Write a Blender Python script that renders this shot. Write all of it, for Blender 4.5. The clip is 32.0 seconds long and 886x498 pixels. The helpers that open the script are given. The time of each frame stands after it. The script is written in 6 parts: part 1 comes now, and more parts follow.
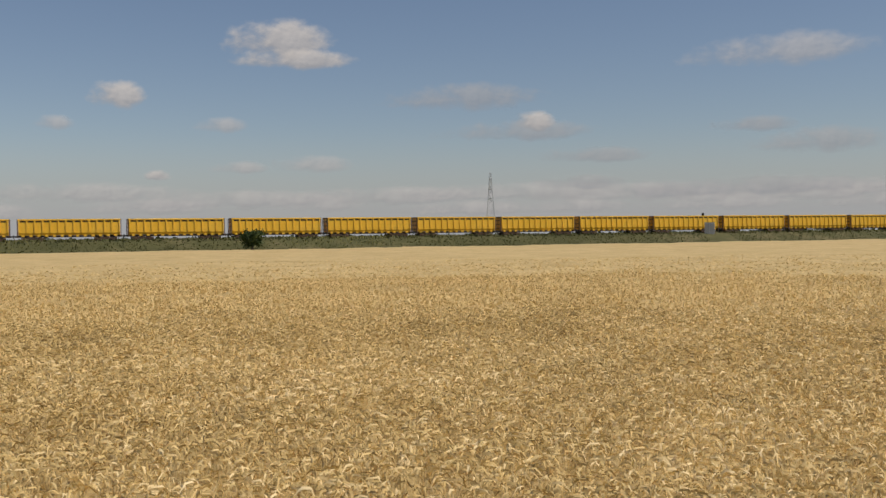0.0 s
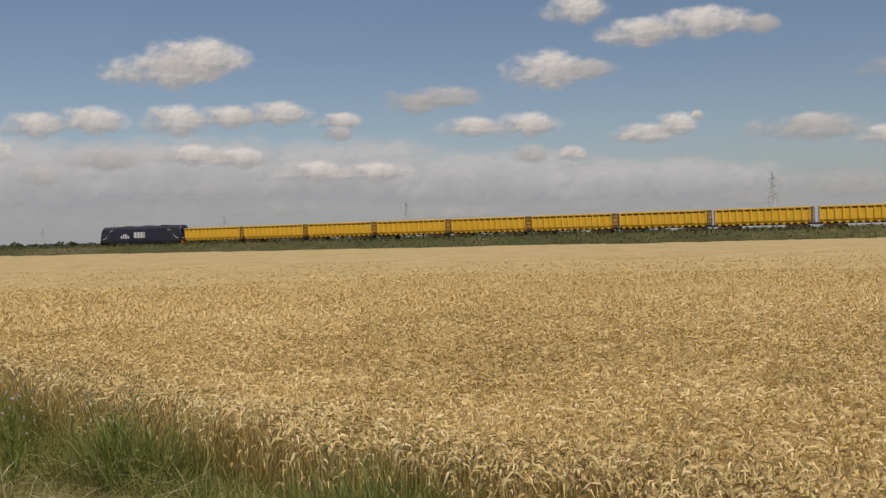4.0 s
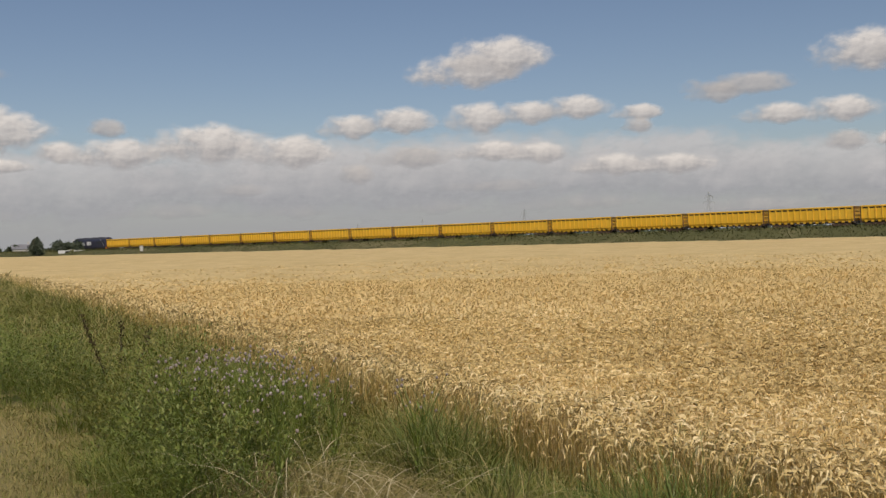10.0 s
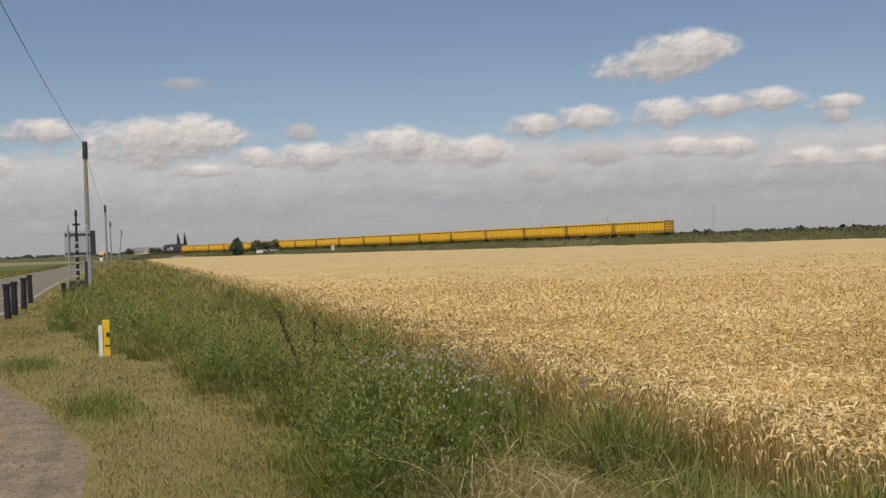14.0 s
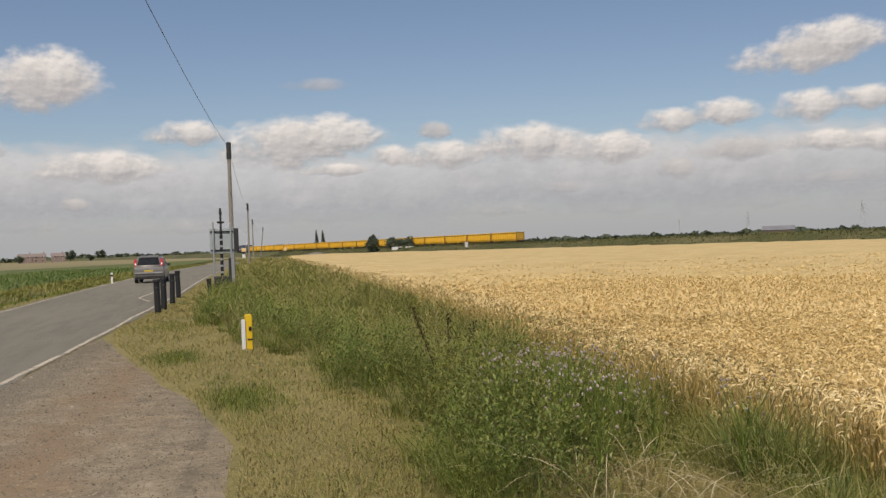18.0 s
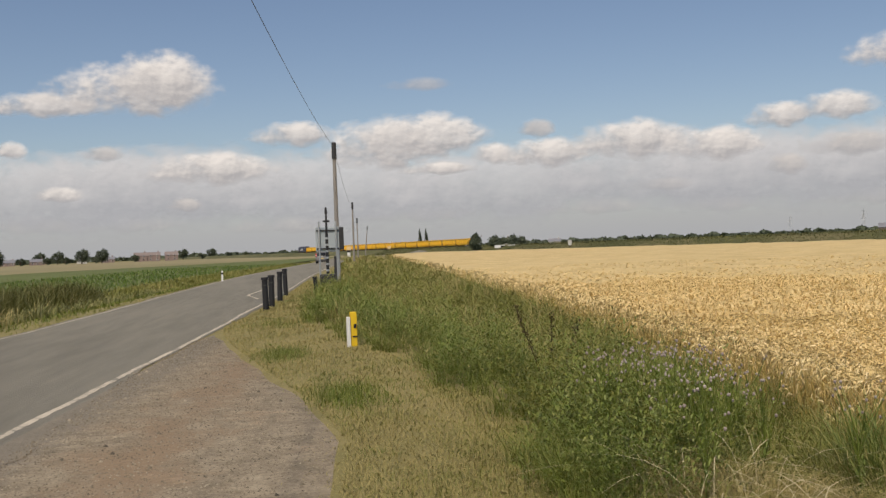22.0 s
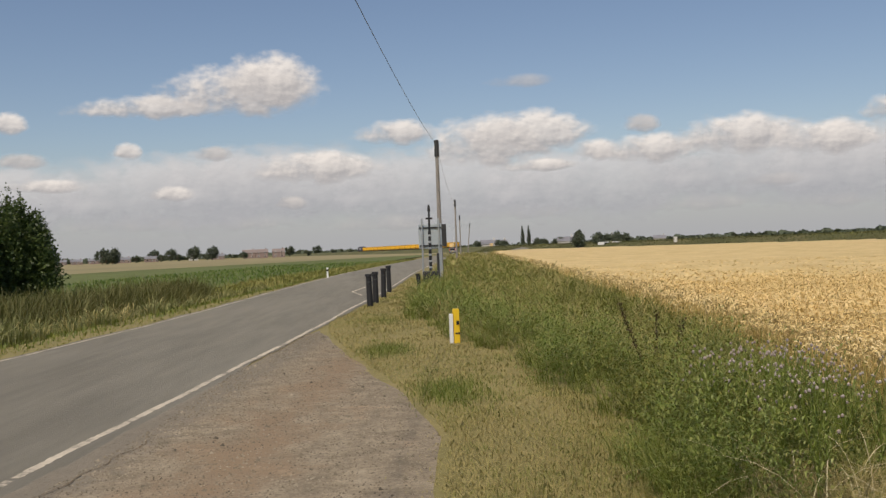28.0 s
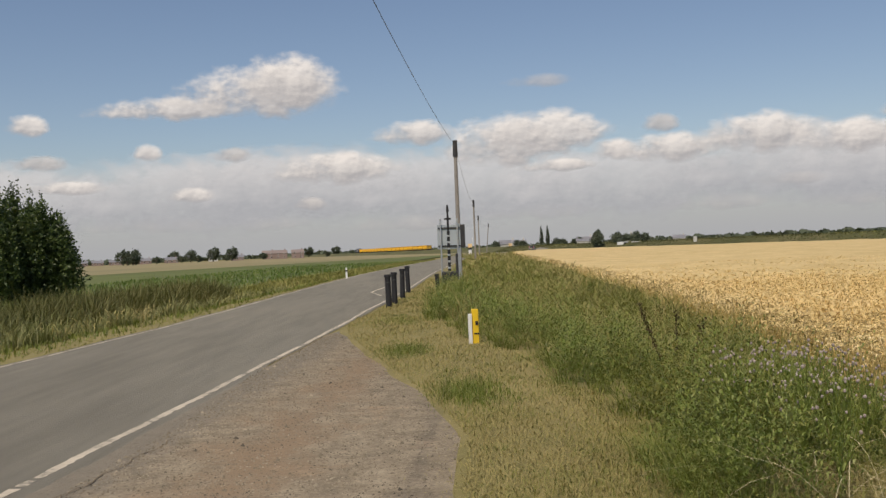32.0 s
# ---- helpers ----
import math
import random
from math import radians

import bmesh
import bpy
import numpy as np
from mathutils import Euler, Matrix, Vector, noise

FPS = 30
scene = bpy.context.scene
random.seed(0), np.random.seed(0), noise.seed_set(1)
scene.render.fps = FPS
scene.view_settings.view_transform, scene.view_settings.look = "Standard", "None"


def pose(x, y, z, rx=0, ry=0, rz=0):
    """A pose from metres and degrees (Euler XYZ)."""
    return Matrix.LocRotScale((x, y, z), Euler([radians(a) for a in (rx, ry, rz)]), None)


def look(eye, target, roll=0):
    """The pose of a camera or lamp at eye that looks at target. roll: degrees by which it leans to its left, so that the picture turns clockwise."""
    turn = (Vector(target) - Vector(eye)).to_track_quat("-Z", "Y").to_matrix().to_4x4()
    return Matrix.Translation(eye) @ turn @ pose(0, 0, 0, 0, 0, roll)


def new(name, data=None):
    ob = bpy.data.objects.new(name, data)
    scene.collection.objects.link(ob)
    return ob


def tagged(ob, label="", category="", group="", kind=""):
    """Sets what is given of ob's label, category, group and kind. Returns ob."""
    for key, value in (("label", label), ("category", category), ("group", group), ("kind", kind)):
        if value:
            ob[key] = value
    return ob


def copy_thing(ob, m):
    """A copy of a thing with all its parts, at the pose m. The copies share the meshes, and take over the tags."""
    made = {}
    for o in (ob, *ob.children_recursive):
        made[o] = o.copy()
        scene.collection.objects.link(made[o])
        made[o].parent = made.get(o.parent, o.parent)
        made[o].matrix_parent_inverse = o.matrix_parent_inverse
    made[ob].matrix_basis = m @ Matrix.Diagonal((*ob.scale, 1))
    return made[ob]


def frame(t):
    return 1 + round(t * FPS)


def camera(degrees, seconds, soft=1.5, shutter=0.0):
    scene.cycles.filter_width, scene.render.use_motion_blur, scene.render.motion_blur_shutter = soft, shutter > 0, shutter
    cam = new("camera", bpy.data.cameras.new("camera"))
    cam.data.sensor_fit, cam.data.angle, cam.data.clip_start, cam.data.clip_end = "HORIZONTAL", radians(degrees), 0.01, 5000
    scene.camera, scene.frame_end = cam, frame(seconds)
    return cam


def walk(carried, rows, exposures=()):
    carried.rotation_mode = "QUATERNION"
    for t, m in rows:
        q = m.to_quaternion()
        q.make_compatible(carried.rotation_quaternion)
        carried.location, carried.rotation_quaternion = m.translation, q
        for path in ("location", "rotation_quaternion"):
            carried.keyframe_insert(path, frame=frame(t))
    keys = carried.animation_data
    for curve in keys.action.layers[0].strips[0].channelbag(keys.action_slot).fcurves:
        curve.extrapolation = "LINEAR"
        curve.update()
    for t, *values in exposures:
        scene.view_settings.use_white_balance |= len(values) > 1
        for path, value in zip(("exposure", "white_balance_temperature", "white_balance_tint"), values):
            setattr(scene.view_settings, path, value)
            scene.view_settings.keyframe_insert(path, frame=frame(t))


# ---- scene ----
cam = camera(46.85, 32.0, soft=1.4)
EYE = 1.65
PATH = [(0, -7.03, -0.68, 0.75), (0.1, -3.50, -0.63, 0.84), (0.2, -0.40, -0.59, 0.93), (0.3, 3.60, -0.54, 1.02), (0.4, 7.00, -0.50, 1.11),
        (0.5, 11.15, -0.45, 1.20), (0.6, 13.80, -0.43, 1.28), (0.7, 16.80, -0.40, 1.35), (0.8, 19.30, -0.38, 1.43), (1, 23.20, -0.32, 1.58),
        (1.5, 29.22, -0.40, 1.43), (2, 32.66, -0.46, 1.42), (2.5, 36.88, -0.48, 1.45), (3, 39.07, -0.54, 1.46), (3.5, 41.08, -0.59, 1.46),
        (5.5, 44.61, -0.61, 1.50), (6, 45.51, -0.61, 1.53), (6.5, 47.13, -0.61, 1.55), (7, 48.91, -0.61, 1.59), (7.5, 50.67, -0.61, 1.63),
        (8, 52.63, -0.62, 1.67), (8.5, 55.03, -0.61, 1.68), (9, 56.73, -0.59, 1.69), (9.5, 58.10, -0.56, 1.72), (10, 59.21, -0.53, 1.74),
        (10.5, 60.08, -0.50, 1.76), (11, 61.03, -0.47, 1.78), (11.5, 62.06, -0.44, 1.77), (12, 63.42, -0.40, 1.82), (12.5, 65.05, -0.36, 1.91),
        (13, 66.45, -0.32, 1.95), (13.5, 68.12, -0.29, 1.97), (14, 69.50, -0.27, 2.02), (14.5, 70.75, -0.25, 2.06), (15, 71.87, -0.25, 2.10),
        (15.5, 72.82, -0.24, 2.10), (17.5, 76.09, -0.20, 2.06), (18, 76.97, -0.18, 2.05), (18.5, 77.59, -0.16, 2.10), (19, 78.61, -0.14, 2.16),
        (19.5, 79.85, -0.14, 2.16), (20, 80.55, -0.13, 2.13), (20.5, 81.23, -0.11, 2.14), (21, 81.86, -0.10, 2.15), (21.5, 82.33, -0.08, 2.16),
        (22, 82.73, -0.07, 2.15), (22.5, 83.05, -0.05, 2.17), (23, 83.38, -0.04, 2.17), (23.5, 83.79, -0.05, 2.13), (24, 84.08, -0.05, 2.13),
        (24.5, 84.25, -0.06, 2.15), (26.5, 86.39, -0.06, 2.17), (27, 87.34, -0.06, 2.17), (27.5, 88.07, -0.04, 2.17), (28, 88.47, -0.02, 2.19),
        (28.5, 88.77, -0.01, 2.21), (29, 89.00, -0.01, 2.24), (29.5, 89.17, 0.00, 2.27), (30, 89.18, 0.00, 2.28), (30.5, 89.22, 0.01, 2.30),
        (31, 89.25, 0.03, 2.33), (31.5, 89.37, 0.03, 2.35), (32, 89.52, 0.04, 2.35)]
walk(cam, [(t, pose(0, 0, EYE, 90 + p, r, y)) for t, y, p, r in PATH], [(t, e, 7050, 15) for t, e in ((0, -0.22), (1, -0.3), (2, -0.34), (8, -0.34), (10, -0.24), (13, -0.16), (19, -0.02), (28, 0.0), (32, 0.0))])

# ---- light ----
SUN_AZ, SUN_EL = 246.0, 54.0     # degrees to the left of +Y, and above the horizon
world = bpy.data.worlds.new("sky")
scene.world = world
world.use_nodes = True
wn = world.node_tree.nodes
sky = wn.new("ShaderNodeTexSky")
sky.sky_type = "NISHITA"
sky.sun_disc = False
sky.sun_elevation = radians(SUN_EL)
sky.sun_rotation = radians(-SUN_AZ)
sky.air_density, sky.dust_density, sky.ozone_density = 1.0, 0.5, 2.4
wn["Background"].inputs["Strength"].default_value = 0.085
tint = wn.new("ShaderNodeVectorMath")       # clear summer blue
tint.operation = "MULTIPLY"
tint.inputs[1].default_value = (0.97, 0.99, 1.03)
world.node_tree.links.new(sky.outputs[0], tint.inputs[0])
world.node_tree.links.new(tint.outputs[0], wn["Background"].inputs["Color"])
sun = new("sun", bpy.data.lights.new("sun", "SUN"))
sun.data.energy, sun.data.angle, sun.data.color = 3.6, radians(0.9), (1.0, 0.95, 0.86)
sun_dir = Vector((-math.sin(radians(SUN_AZ)) * math.cos(radians(SUN_EL)), math.cos(radians(SUN_AZ)) * math.cos(radians(SUN_EL)), math.sin(radians(SUN_EL))))
sun.matrix_basis = look(sun_dir * 60, (0, 0, 0))
scene.view_settings.exposure = 0.0


# ---- materials ----
def mat(name, c1, c2=None, scale=6.0, rough=0.7, metal=0.0, bump=0.0, island=0.0, fine=0.0, c3=None, coat=0.0, translucent=0.0, span=0.28, stretch=None):
    """A surface whose colour wanders between c1 and c2 by noise at two scales; island: variation from piece to piece."""
    m = bpy.data.materials.new(name)
    m.use_nodes = True
    n, l = m.node_tree.nodes, m.node_tree.links
    b = n["Principled BSDF"]
    b.inputs["Roughness"].default_value, b.inputs["Metallic"].default_value = rough, metal
    b.inputs["Coat Weight"].default_value = coat
    c2 = c2 or tuple(v * 0.8 for v in c1)
    tc = n.new("ShaderNodeTexCoord")
    geo = n.new("ShaderNodeNewGeometry")
    where = tc.outputs["Object"]
    if stretch:
        mp = n.new("ShaderNodeMapping")
        mp.inputs["Scale"].default_value = stretch
        l.new(where, mp.inputs["Vector"])
        where = mp.outputs[0]
    nz = n.new("ShaderNodeTexNoise")
    nz.inputs["Scale"].default_value, nz.inputs["Detail"].default_value, nz.inputs["Roughness"].default_value = scale, 6, 0.65
    l.new(where, nz.inputs["Vector"])
    big = n.new("ShaderNodeTexNoise")
    big.inputs["Scale"].default_value, big.inputs["Detail"].default_value = scale * 0.13, 3
    l.new(where, big.inputs["Vector"])
    ad = n.new("ShaderNodeMath")
    ad.operation = "ADD"
    l.new(nz.outputs["Fac"], ad.inputs[0]), l.new(big.outputs["Fac"], ad.inputs[1])
    last = ad.outputs[0]
    if island:
        mu = n.new("ShaderNodeMath")
        mu.operation = "MULTIPLY_ADD"
        mu.inputs[1].default_value = island
        l.new(geo.outputs["Random Per Island"], mu.inputs[0]), l.new(last, mu.inputs[2])
        last = mu.outputs[0]
    ramp = n.new("ShaderNodeValToRGB")
    lo, hi = 1 - span + island * 0.12, 1 + span + island * 0.88
    rng = n.new("ShaderNodeMapRange")
    rng.inputs[1].default_value, rng.inputs[2].default_value = lo, hi
    l.new(last, rng.inputs[0]), l.new(rng.outputs[0], ramp.inputs[0])
    e = ramp.color_ramp.elements
    e[0].color, e[1].color = (*c1, 1), (*c2, 1)
    if c3:
        e[1].position = 0.6
        e.new(1.0).color = (*c3, 1)
    l.new(ramp.outputs[0], b.inputs["Base Color"])
    if bump:
        bp = n.new("ShaderNodeBump")
        bp.inputs["Strength"].default_value, bp.inputs["Distance"].default_value = bump, 0.02
        f2 = n.new("ShaderNodeTexNoise")
        f2.inputs["Scale"].default_value, f2.inputs["Detail"].default_value = fine or scale * 6, 4
        l.new(tc.outputs["Object"], f2.inputs["Vector"])
        l.new(f2.outputs["Fac"], bp.inputs["Height"]), l.new(bp.outputs[0], b.inputs["Normal"])
    if translucent:
        tr = n.new("ShaderNodeBsdfTranslucent")
        mx = n.new("ShaderNodeMixShader")
        mx.inputs[0].default_value = translucent
        l.new(ramp.outputs[0], tr.inputs["Color"])
        l.new(b.outputs[0], mx.inputs[1]), l.new(tr.outputs[0], mx.inputs[2])
        l.new(mx.outputs[0], n["Material Output"].inputs["Surface"])
    return m


def glass_mat(name, tint):
    m = bpy.data.materials.new(name)
    m.use_nodes = True
    b = m.node_tree.nodes["Principled BSDF"]
    b.inputs["Base Color"].default_value = (*tint, 1)
    b.inputs["Roughness"].default_value, b.inputs["Specular IOR Level"].default_value = 0.06, 0.8
    return m


def glow_mat(name, c, s):
    m = bpy.data.materials.new(name)
    m.use_nodes = True
    b = m.node_tree.nodes["Principled BSDF"]
    b.inputs["Base Color"].default_value = b.inputs["Emission Color"].default_value = (*c, 1)
    b.inputs["Emission Strength"].default_value = s
    return m


M_GROUND = mat("meadow_soil", (0.17, 0.15, 0.045), (0.28, 0.225, 0.085), 1.5, 0.95, bump=0.6)
M_SOIL = mat("field_soil", (0.11, 0.08, 0.045), (0.17, 0.12, 0.06), 3, 0.95, bump=0.6)
M_ASPHALT = mat("asphalt", (0.155, 0.14, 0.103), (0.208, 0.19, 0.142), 3.0, 0.85, bump=0.6, fine=160, span=0.3, c3=(0.24, 0.213, 0.156), stretch=(0.1, 1.0, 1.0))
M_GRAVEL = mat("gravel_dust", (0.175, 0.14, 0.09), (0.28, 0.225, 0.147), 24.0, 0.95, bump=0.5, fine=110, c3=(0.37, 0.305, 0.205), span=0.26)

M_STONE = mat("loose_stone", (0.06, 0.048, 0.032), (0.22, 0.18, 0.12), 9, 0.9, island=1.0, c3=(0.38, 0.32, 0.225))
M_PAINT = mat("road_paint", (0.6, 0.52, 0.39), (0.5, 0.43, 0.32), 14, 0.7, bump=0.3, c3=(0.21, 0.187, 0.14), span=0.2)
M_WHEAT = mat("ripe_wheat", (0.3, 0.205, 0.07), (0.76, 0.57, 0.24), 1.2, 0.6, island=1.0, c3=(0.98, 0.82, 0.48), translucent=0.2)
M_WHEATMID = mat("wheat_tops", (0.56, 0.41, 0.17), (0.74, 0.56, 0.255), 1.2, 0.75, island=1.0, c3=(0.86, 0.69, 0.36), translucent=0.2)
M_STALK = mat("wheat_stalks", (0.36, 0.26, 0.07), (0.56, 0.42, 0.14), 2.0, 0.75, island=1.0, c3=(0.74, 0.58, 0.24), translucent=0.25)
M_WHEATFAR = mat("wheat_canopy", (0.49, 0.355, 0.145), (0.65, 0.49, 0.225), 2.6, 0.9, bump=1.0, fine=14)
M_GRASS = mat("grass_blades", (0.085, 0.13, 0.016), (0.18, 0.215, 0.032), 0.9, 0.6, island=0.8, c3=(0.36, 0.34, 0.1), translucent=0.35)
M_DRY = mat("dry_grass", (0.26, 0.22, 0.072), (0.42, 0.345, 0.14), 1.4, 0.8, island=1.0, c3=(0.19, 0.21, 0.045), translucent=0.2)
M_REED = mat("reed_blades", (0.1, 0.125, 0.025), (0.2, 0.205, 0.06), 0.8, 0.65, island=0.9, c3=(0.42, 0.39, 0.2), translucent=0.25)
M_STRAW = mat("bleached_straw", (0.17, 0.135, 0.035), (0.3, 0.24, 0.08), 2.0, 0.8, island=1.0, c3=(0.48, 0.4, 0.2), translucent=0.15)
M_WEED = mat("weed_leaves", (0.1, 0.155, 0.022), (0.21, 0.26, 0.048), 1.1, 0.55, island=0.7, c3=(0.34, 0.35, 0.11), translucent=0.35)
M_SHRUB = mat("leafy_shoots", (0.1, 0.125, 0.016), (0.21, 0.215, 0.04), 1.3, 0.55, island=0.7, c3=(0.34, 0.3, 0.08), translucent=0.3)
M_SEDGE = mat("dark_sedge", (0.062, 0.07, 0.012), (0.12, 0.122, 0.026), 0.7, 0.65, island=0.8, c3=(0.2, 0.17, 0.055), translucent=0.2)
M_PALE = mat("bleached_stalks", (0.48, 0.4, 0.22), (0.66, 0.57, 0.36), 3.0, 0.75, island=1.0, translucent=0.15)
M_OLIVE = mat("olive_weeds", (0.145, 0.16, 0.03), (0.25, 0.245, 0.055), 0.9, 0.65, island=0.8, c3=(0.38, 0.325, 0.11), translucent=0.3)
M_LEAF = mat("tree_leaves", (0.02, 0.042, 0.009), (0.055, 0.088, 0.016), 0.6, 0.55, island=1.0, c3=(0.125, 0.155, 0.035), translucent=0.25)
# far foliage: distance haze mixed into a paler, greyer leaf colour
M_FARLEAF = mat("hazed_leaves", (0.05, 0.07, 0.04), (0.09, 0.105, 0.06), 0.05, 0.8, island=1.0)
M_FRESH = mat("fresh_grass", (0.075, 0.135, 0.02), (0.135, 0.2, 0.034), 0.9, 0.6, island=0.7, c3=(0.24, 0.26, 0.07), translucent=0.3)
M_BARK = mat("bark", (0.09, 0.07, 0.05), (0.16, 0.13, 0.1), 9, 0.9, bump=0.6)
M_POLE = mat("weathered_pole", (0.2, 0.18, 0.155), (0.31, 0.285, 0.25), 5, 0.85, bump=0.4, stretch=(1, 1, 0.15))
M_DARK = mat("dark_metal", (0.02, 0.02, 0.02), (0.04, 0.038, 0.035), 8, 0.55)
M_BLACK = mat("black_plastic", (0.008, 0.008, 0.009), (0.018, 0.018, 0.018), 8, 0.75)
M_GALV = mat("galvanised_steel", (0.36, 0.38, 0.38), (0.47, 0.49, 0.49), 7, 0.5, 0.5)
M_SIGNBACK = mat("sign_back", (0.34, 0.385, 0.395), (0.4, 0.44, 0.445), 3, 0.6)
M_WHITE = mat("white_paint", (0.78, 0.77, 0.74), (0.66, 0.65, 0.61), 5, 0.5)
M_BOARD = mat("pale_yellow_board", (0.75, 0.5, 0.22), (0.8, 0.58, 0.3), 5, 0.5)
M_YELLOWPOST = mat("yellow_plastic", (0.75, 0.47, 0.015), (0.82, 0.55, 0.03), 5, 0.5)
M_WAGON = mat("wagon_yellow", (0.84, 0.46, 0.018), (0.9, 0.53, 0.045), 1.6, 0.45, bump=0.1, c3=(0.5, 0.26, 0.03), span=0.36, stretch=(1, 1, 0.45))
# wagon ends: shade of the gaps put into a dark brown colour
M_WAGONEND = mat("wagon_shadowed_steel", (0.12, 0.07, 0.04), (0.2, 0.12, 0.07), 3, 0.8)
M_RUST = mat("rusty_steel", (0.07, 0.045, 0.03), (0.13, 0.08, 0.05), 4, 0.85)
M_LOCO = mat("dark_blue_paint", (0.02, 0.019, 0.04), (0.03, 0.028, 0.052), 0.6, 0.45, coat=0.2)
M_LOCOROOF = mat("loco_roof", (0.035, 0.035, 0.045), (0.06, 0.058, 0.06), 1, 0.6)
M_ORANGE = mat("orange_paint", (0.7, 0.22, 0.02), None, 2, 0.5)
M_BALLAST = mat("ballast", (0.14, 0.125, 0.11), (0.24, 0.22, 0.19), 5, 0.95, bump=0.8)
M_RAIL = mat("rail_steel", (0.12, 0.07, 0.045), (0.2, 0.13, 0.08), 4, 0.6, 0.3)
M_EMBANK = mat("embankment_grass", (0.06, 0.066, 0.018), (0.1, 0.098, 0.032), 0.35, 0.95, bump=0.6, c3=(0.17, 0.148, 0.065))
M_GREENCROP = mat("green_crop", (0.078, 0.1, 0.017), (0.13, 0.15, 0.032), 0.25, 0.9, bump=0.5)
M_STUBBLE = mat("far_stubble", (0.21, 0.18, 0.08), (0.29, 0.24, 0.115), 0.04, 0.95)
# pylon steel lightened so that its colour carries the distance haze
M_PYLON = mat("hazed_pylon_steel", (0.46, 0.48, 0.5), (0.52, 0.54, 0.56), 0.3, 0.6, 0.3)
# brick and tile of the far houses, greyed in colour for haze
M_BRICK = mat("hazed_brick", (0.22, 0.16, 0.135), (0.27, 0.2, 0.17), 1.5, 0.9)
M_TILE = mat("hazed_roof_tile", (0.2, 0.16, 0.14), (0.25, 0.2, 0.175), 1.2, 0.85)
M_SLATE = mat("grey_roof", (0.16, 0.16, 0.17), (0.23, 0.23, 0.24), 1.2, 0.8)
M_RENDER = mat("pale_render", (0.45, 0.43, 0.39), (0.55, 0.53, 0.49), 1, 0.85)
M_CAR = mat("silver_car_paint", (0.2, 0.19, 0.175), (0.24, 0.23, 0.21), 1, 0.4, 0.3, coat=0.3)
M_BANKGRASS = mat("bank_grass_blades", (0.06, 0.068, 0.016), (0.1, 0.102, 0.028), 0.12, 0.8, island=0.25, c3=(0.16, 0.138, 0.052), translucent=0.2)
M_GLASS = glass_mat("dark_glass", (0.015, 0.02, 0.022))
M_TYRE = mat("tyre_rubber", (0.02, 0.02, 0.02), (0.03, 0.03, 0.03), 20, 0.85)
M_TAIL = glow_mat("red_lens", (0.45, 0.025, 0.03), 0.25)
# weak glow that stands for the sun's glint on a lens
M_GLINT = glow_mat("sun_glint", (1.0, 0.8, 0.8), 0.4)
M_PLATE = mat("plate_yellow", (0.6, 0.45, 0.08), None, 3, 0.5)
M_FLOWER = mat("thistle_heads", (0.25, 0.19, 0.16), (0.36, 0.3, 0.255), 30, 0.8, c3=(0.52, 0.47, 0.4))
M_DOCK = mat("dock_seed", (0.05, 0.037, 0.012), (0.09, 0.062, 0.02), 20, 0.85)


def layby_mat():
    """Grey gravel with a reddish dusty wheel track and a broken tarmac apron along the road."""
    m = M_GRAVEL
    n, l = m.node_tree.nodes, m.node_tree.links
    b, ramp = n["Principled BSDF"], n["Color Ramp"]

    def op(kind, a, c, d=None):
        q = n.new("ShaderNodeMath")
        q.operation = kind
        for i, v in enumerate((a, c, d)):
            if isinstance(v, (int, float)):
                q.inputs[i].default_value = v
            elif v is not None:
                l.new(v, q.inputs[i])
        return q.outputs[0]

    def noise(scale, detail=5):
        q = n.new("ShaderNodeTexNoise")
        q.inputs["Scale"].default_value, q.inputs["Detail"].default_value, q.inputs["Roughness"].default_value = scale, detail, 0.62
        l.new(tc.outputs["Object"], q.inputs["Vector"])
        return q.outputs["Fac"]

    def soft(v, lo, hi):
        q = n.new("ShaderNodeMapRange")
        q.interpolation_type = "SMOOTHSTEP"
        q.inputs[1].default_value, q.inputs[2].default_value = lo, hi
        l.new(v, q.inputs[0])
        return q.outputs[0]

    def blend(fac, a, c):
        q = n.new("ShaderNodeMix")
        q.data_type = "RGBA"
        l.new(fac, q.inputs[0]), l.new(a, q.inputs[6])
        if isinstance(c, tuple):
            q.inputs[7].default_value = (*c, 1)
        else:
            l.new(c, q.inputs[7])
        return q.outputs[2]
    tc = n.new("ShaderNodeTexCoord")
    xyz = n.new("ShaderNodeSeparateXYZ")
    l.new(tc.outputs["Object"], xyz.inputs[0])
    across = op("ADD", op("MULTIPLY_ADD", xyz.outputs[0], 0.06, 6.05), xyz.outputs[1])
    n1, n2, n3 = noise(1.1), noise(4.5), noise(38, 3)
    rut = op("SUBTRACT", 0.75, op("ABSOLUTE", op("SUBTRACT", across, 4.05), 0.0))
    rut = op("ADD", rut, op("ADD", op("MULTIPLY_ADD", n1, 2.2, -1.1), op("MULTIPLY_ADD", n2, 1.2, -0.6)))
    col = blend(op("MULTIPLY", soft(rut, 0.05, 0.8), 0.95), ramp.outputs[0], (0.255, 0.178, 0.104))
    col = blend(op("MULTIPLY", soft(op("ADD", op("MULTIPLY", n1, 0.8), op("MULTIPLY", n2, 0.6)), 0.78, 0.98), 0.8), col, (0.4, 0.295, 0.185))
    apron = op("ADD", op("SUBTRACT", 3.25, across), op("MULTIPLY_ADD", n2, 1.1, -0.55))
    col = blend(op("MULTIPLY", soft(apron, -0.1, 0.35), 0.8), col, (0.19, 0.165, 0.122))
    col = blend(op("MULTIPLY", soft(n3, 0.55, 0.7), 0.65), col, (0.085, 0.066, 0.045))
    l.new(col, b.inputs["Base Color"])


layby_mat()


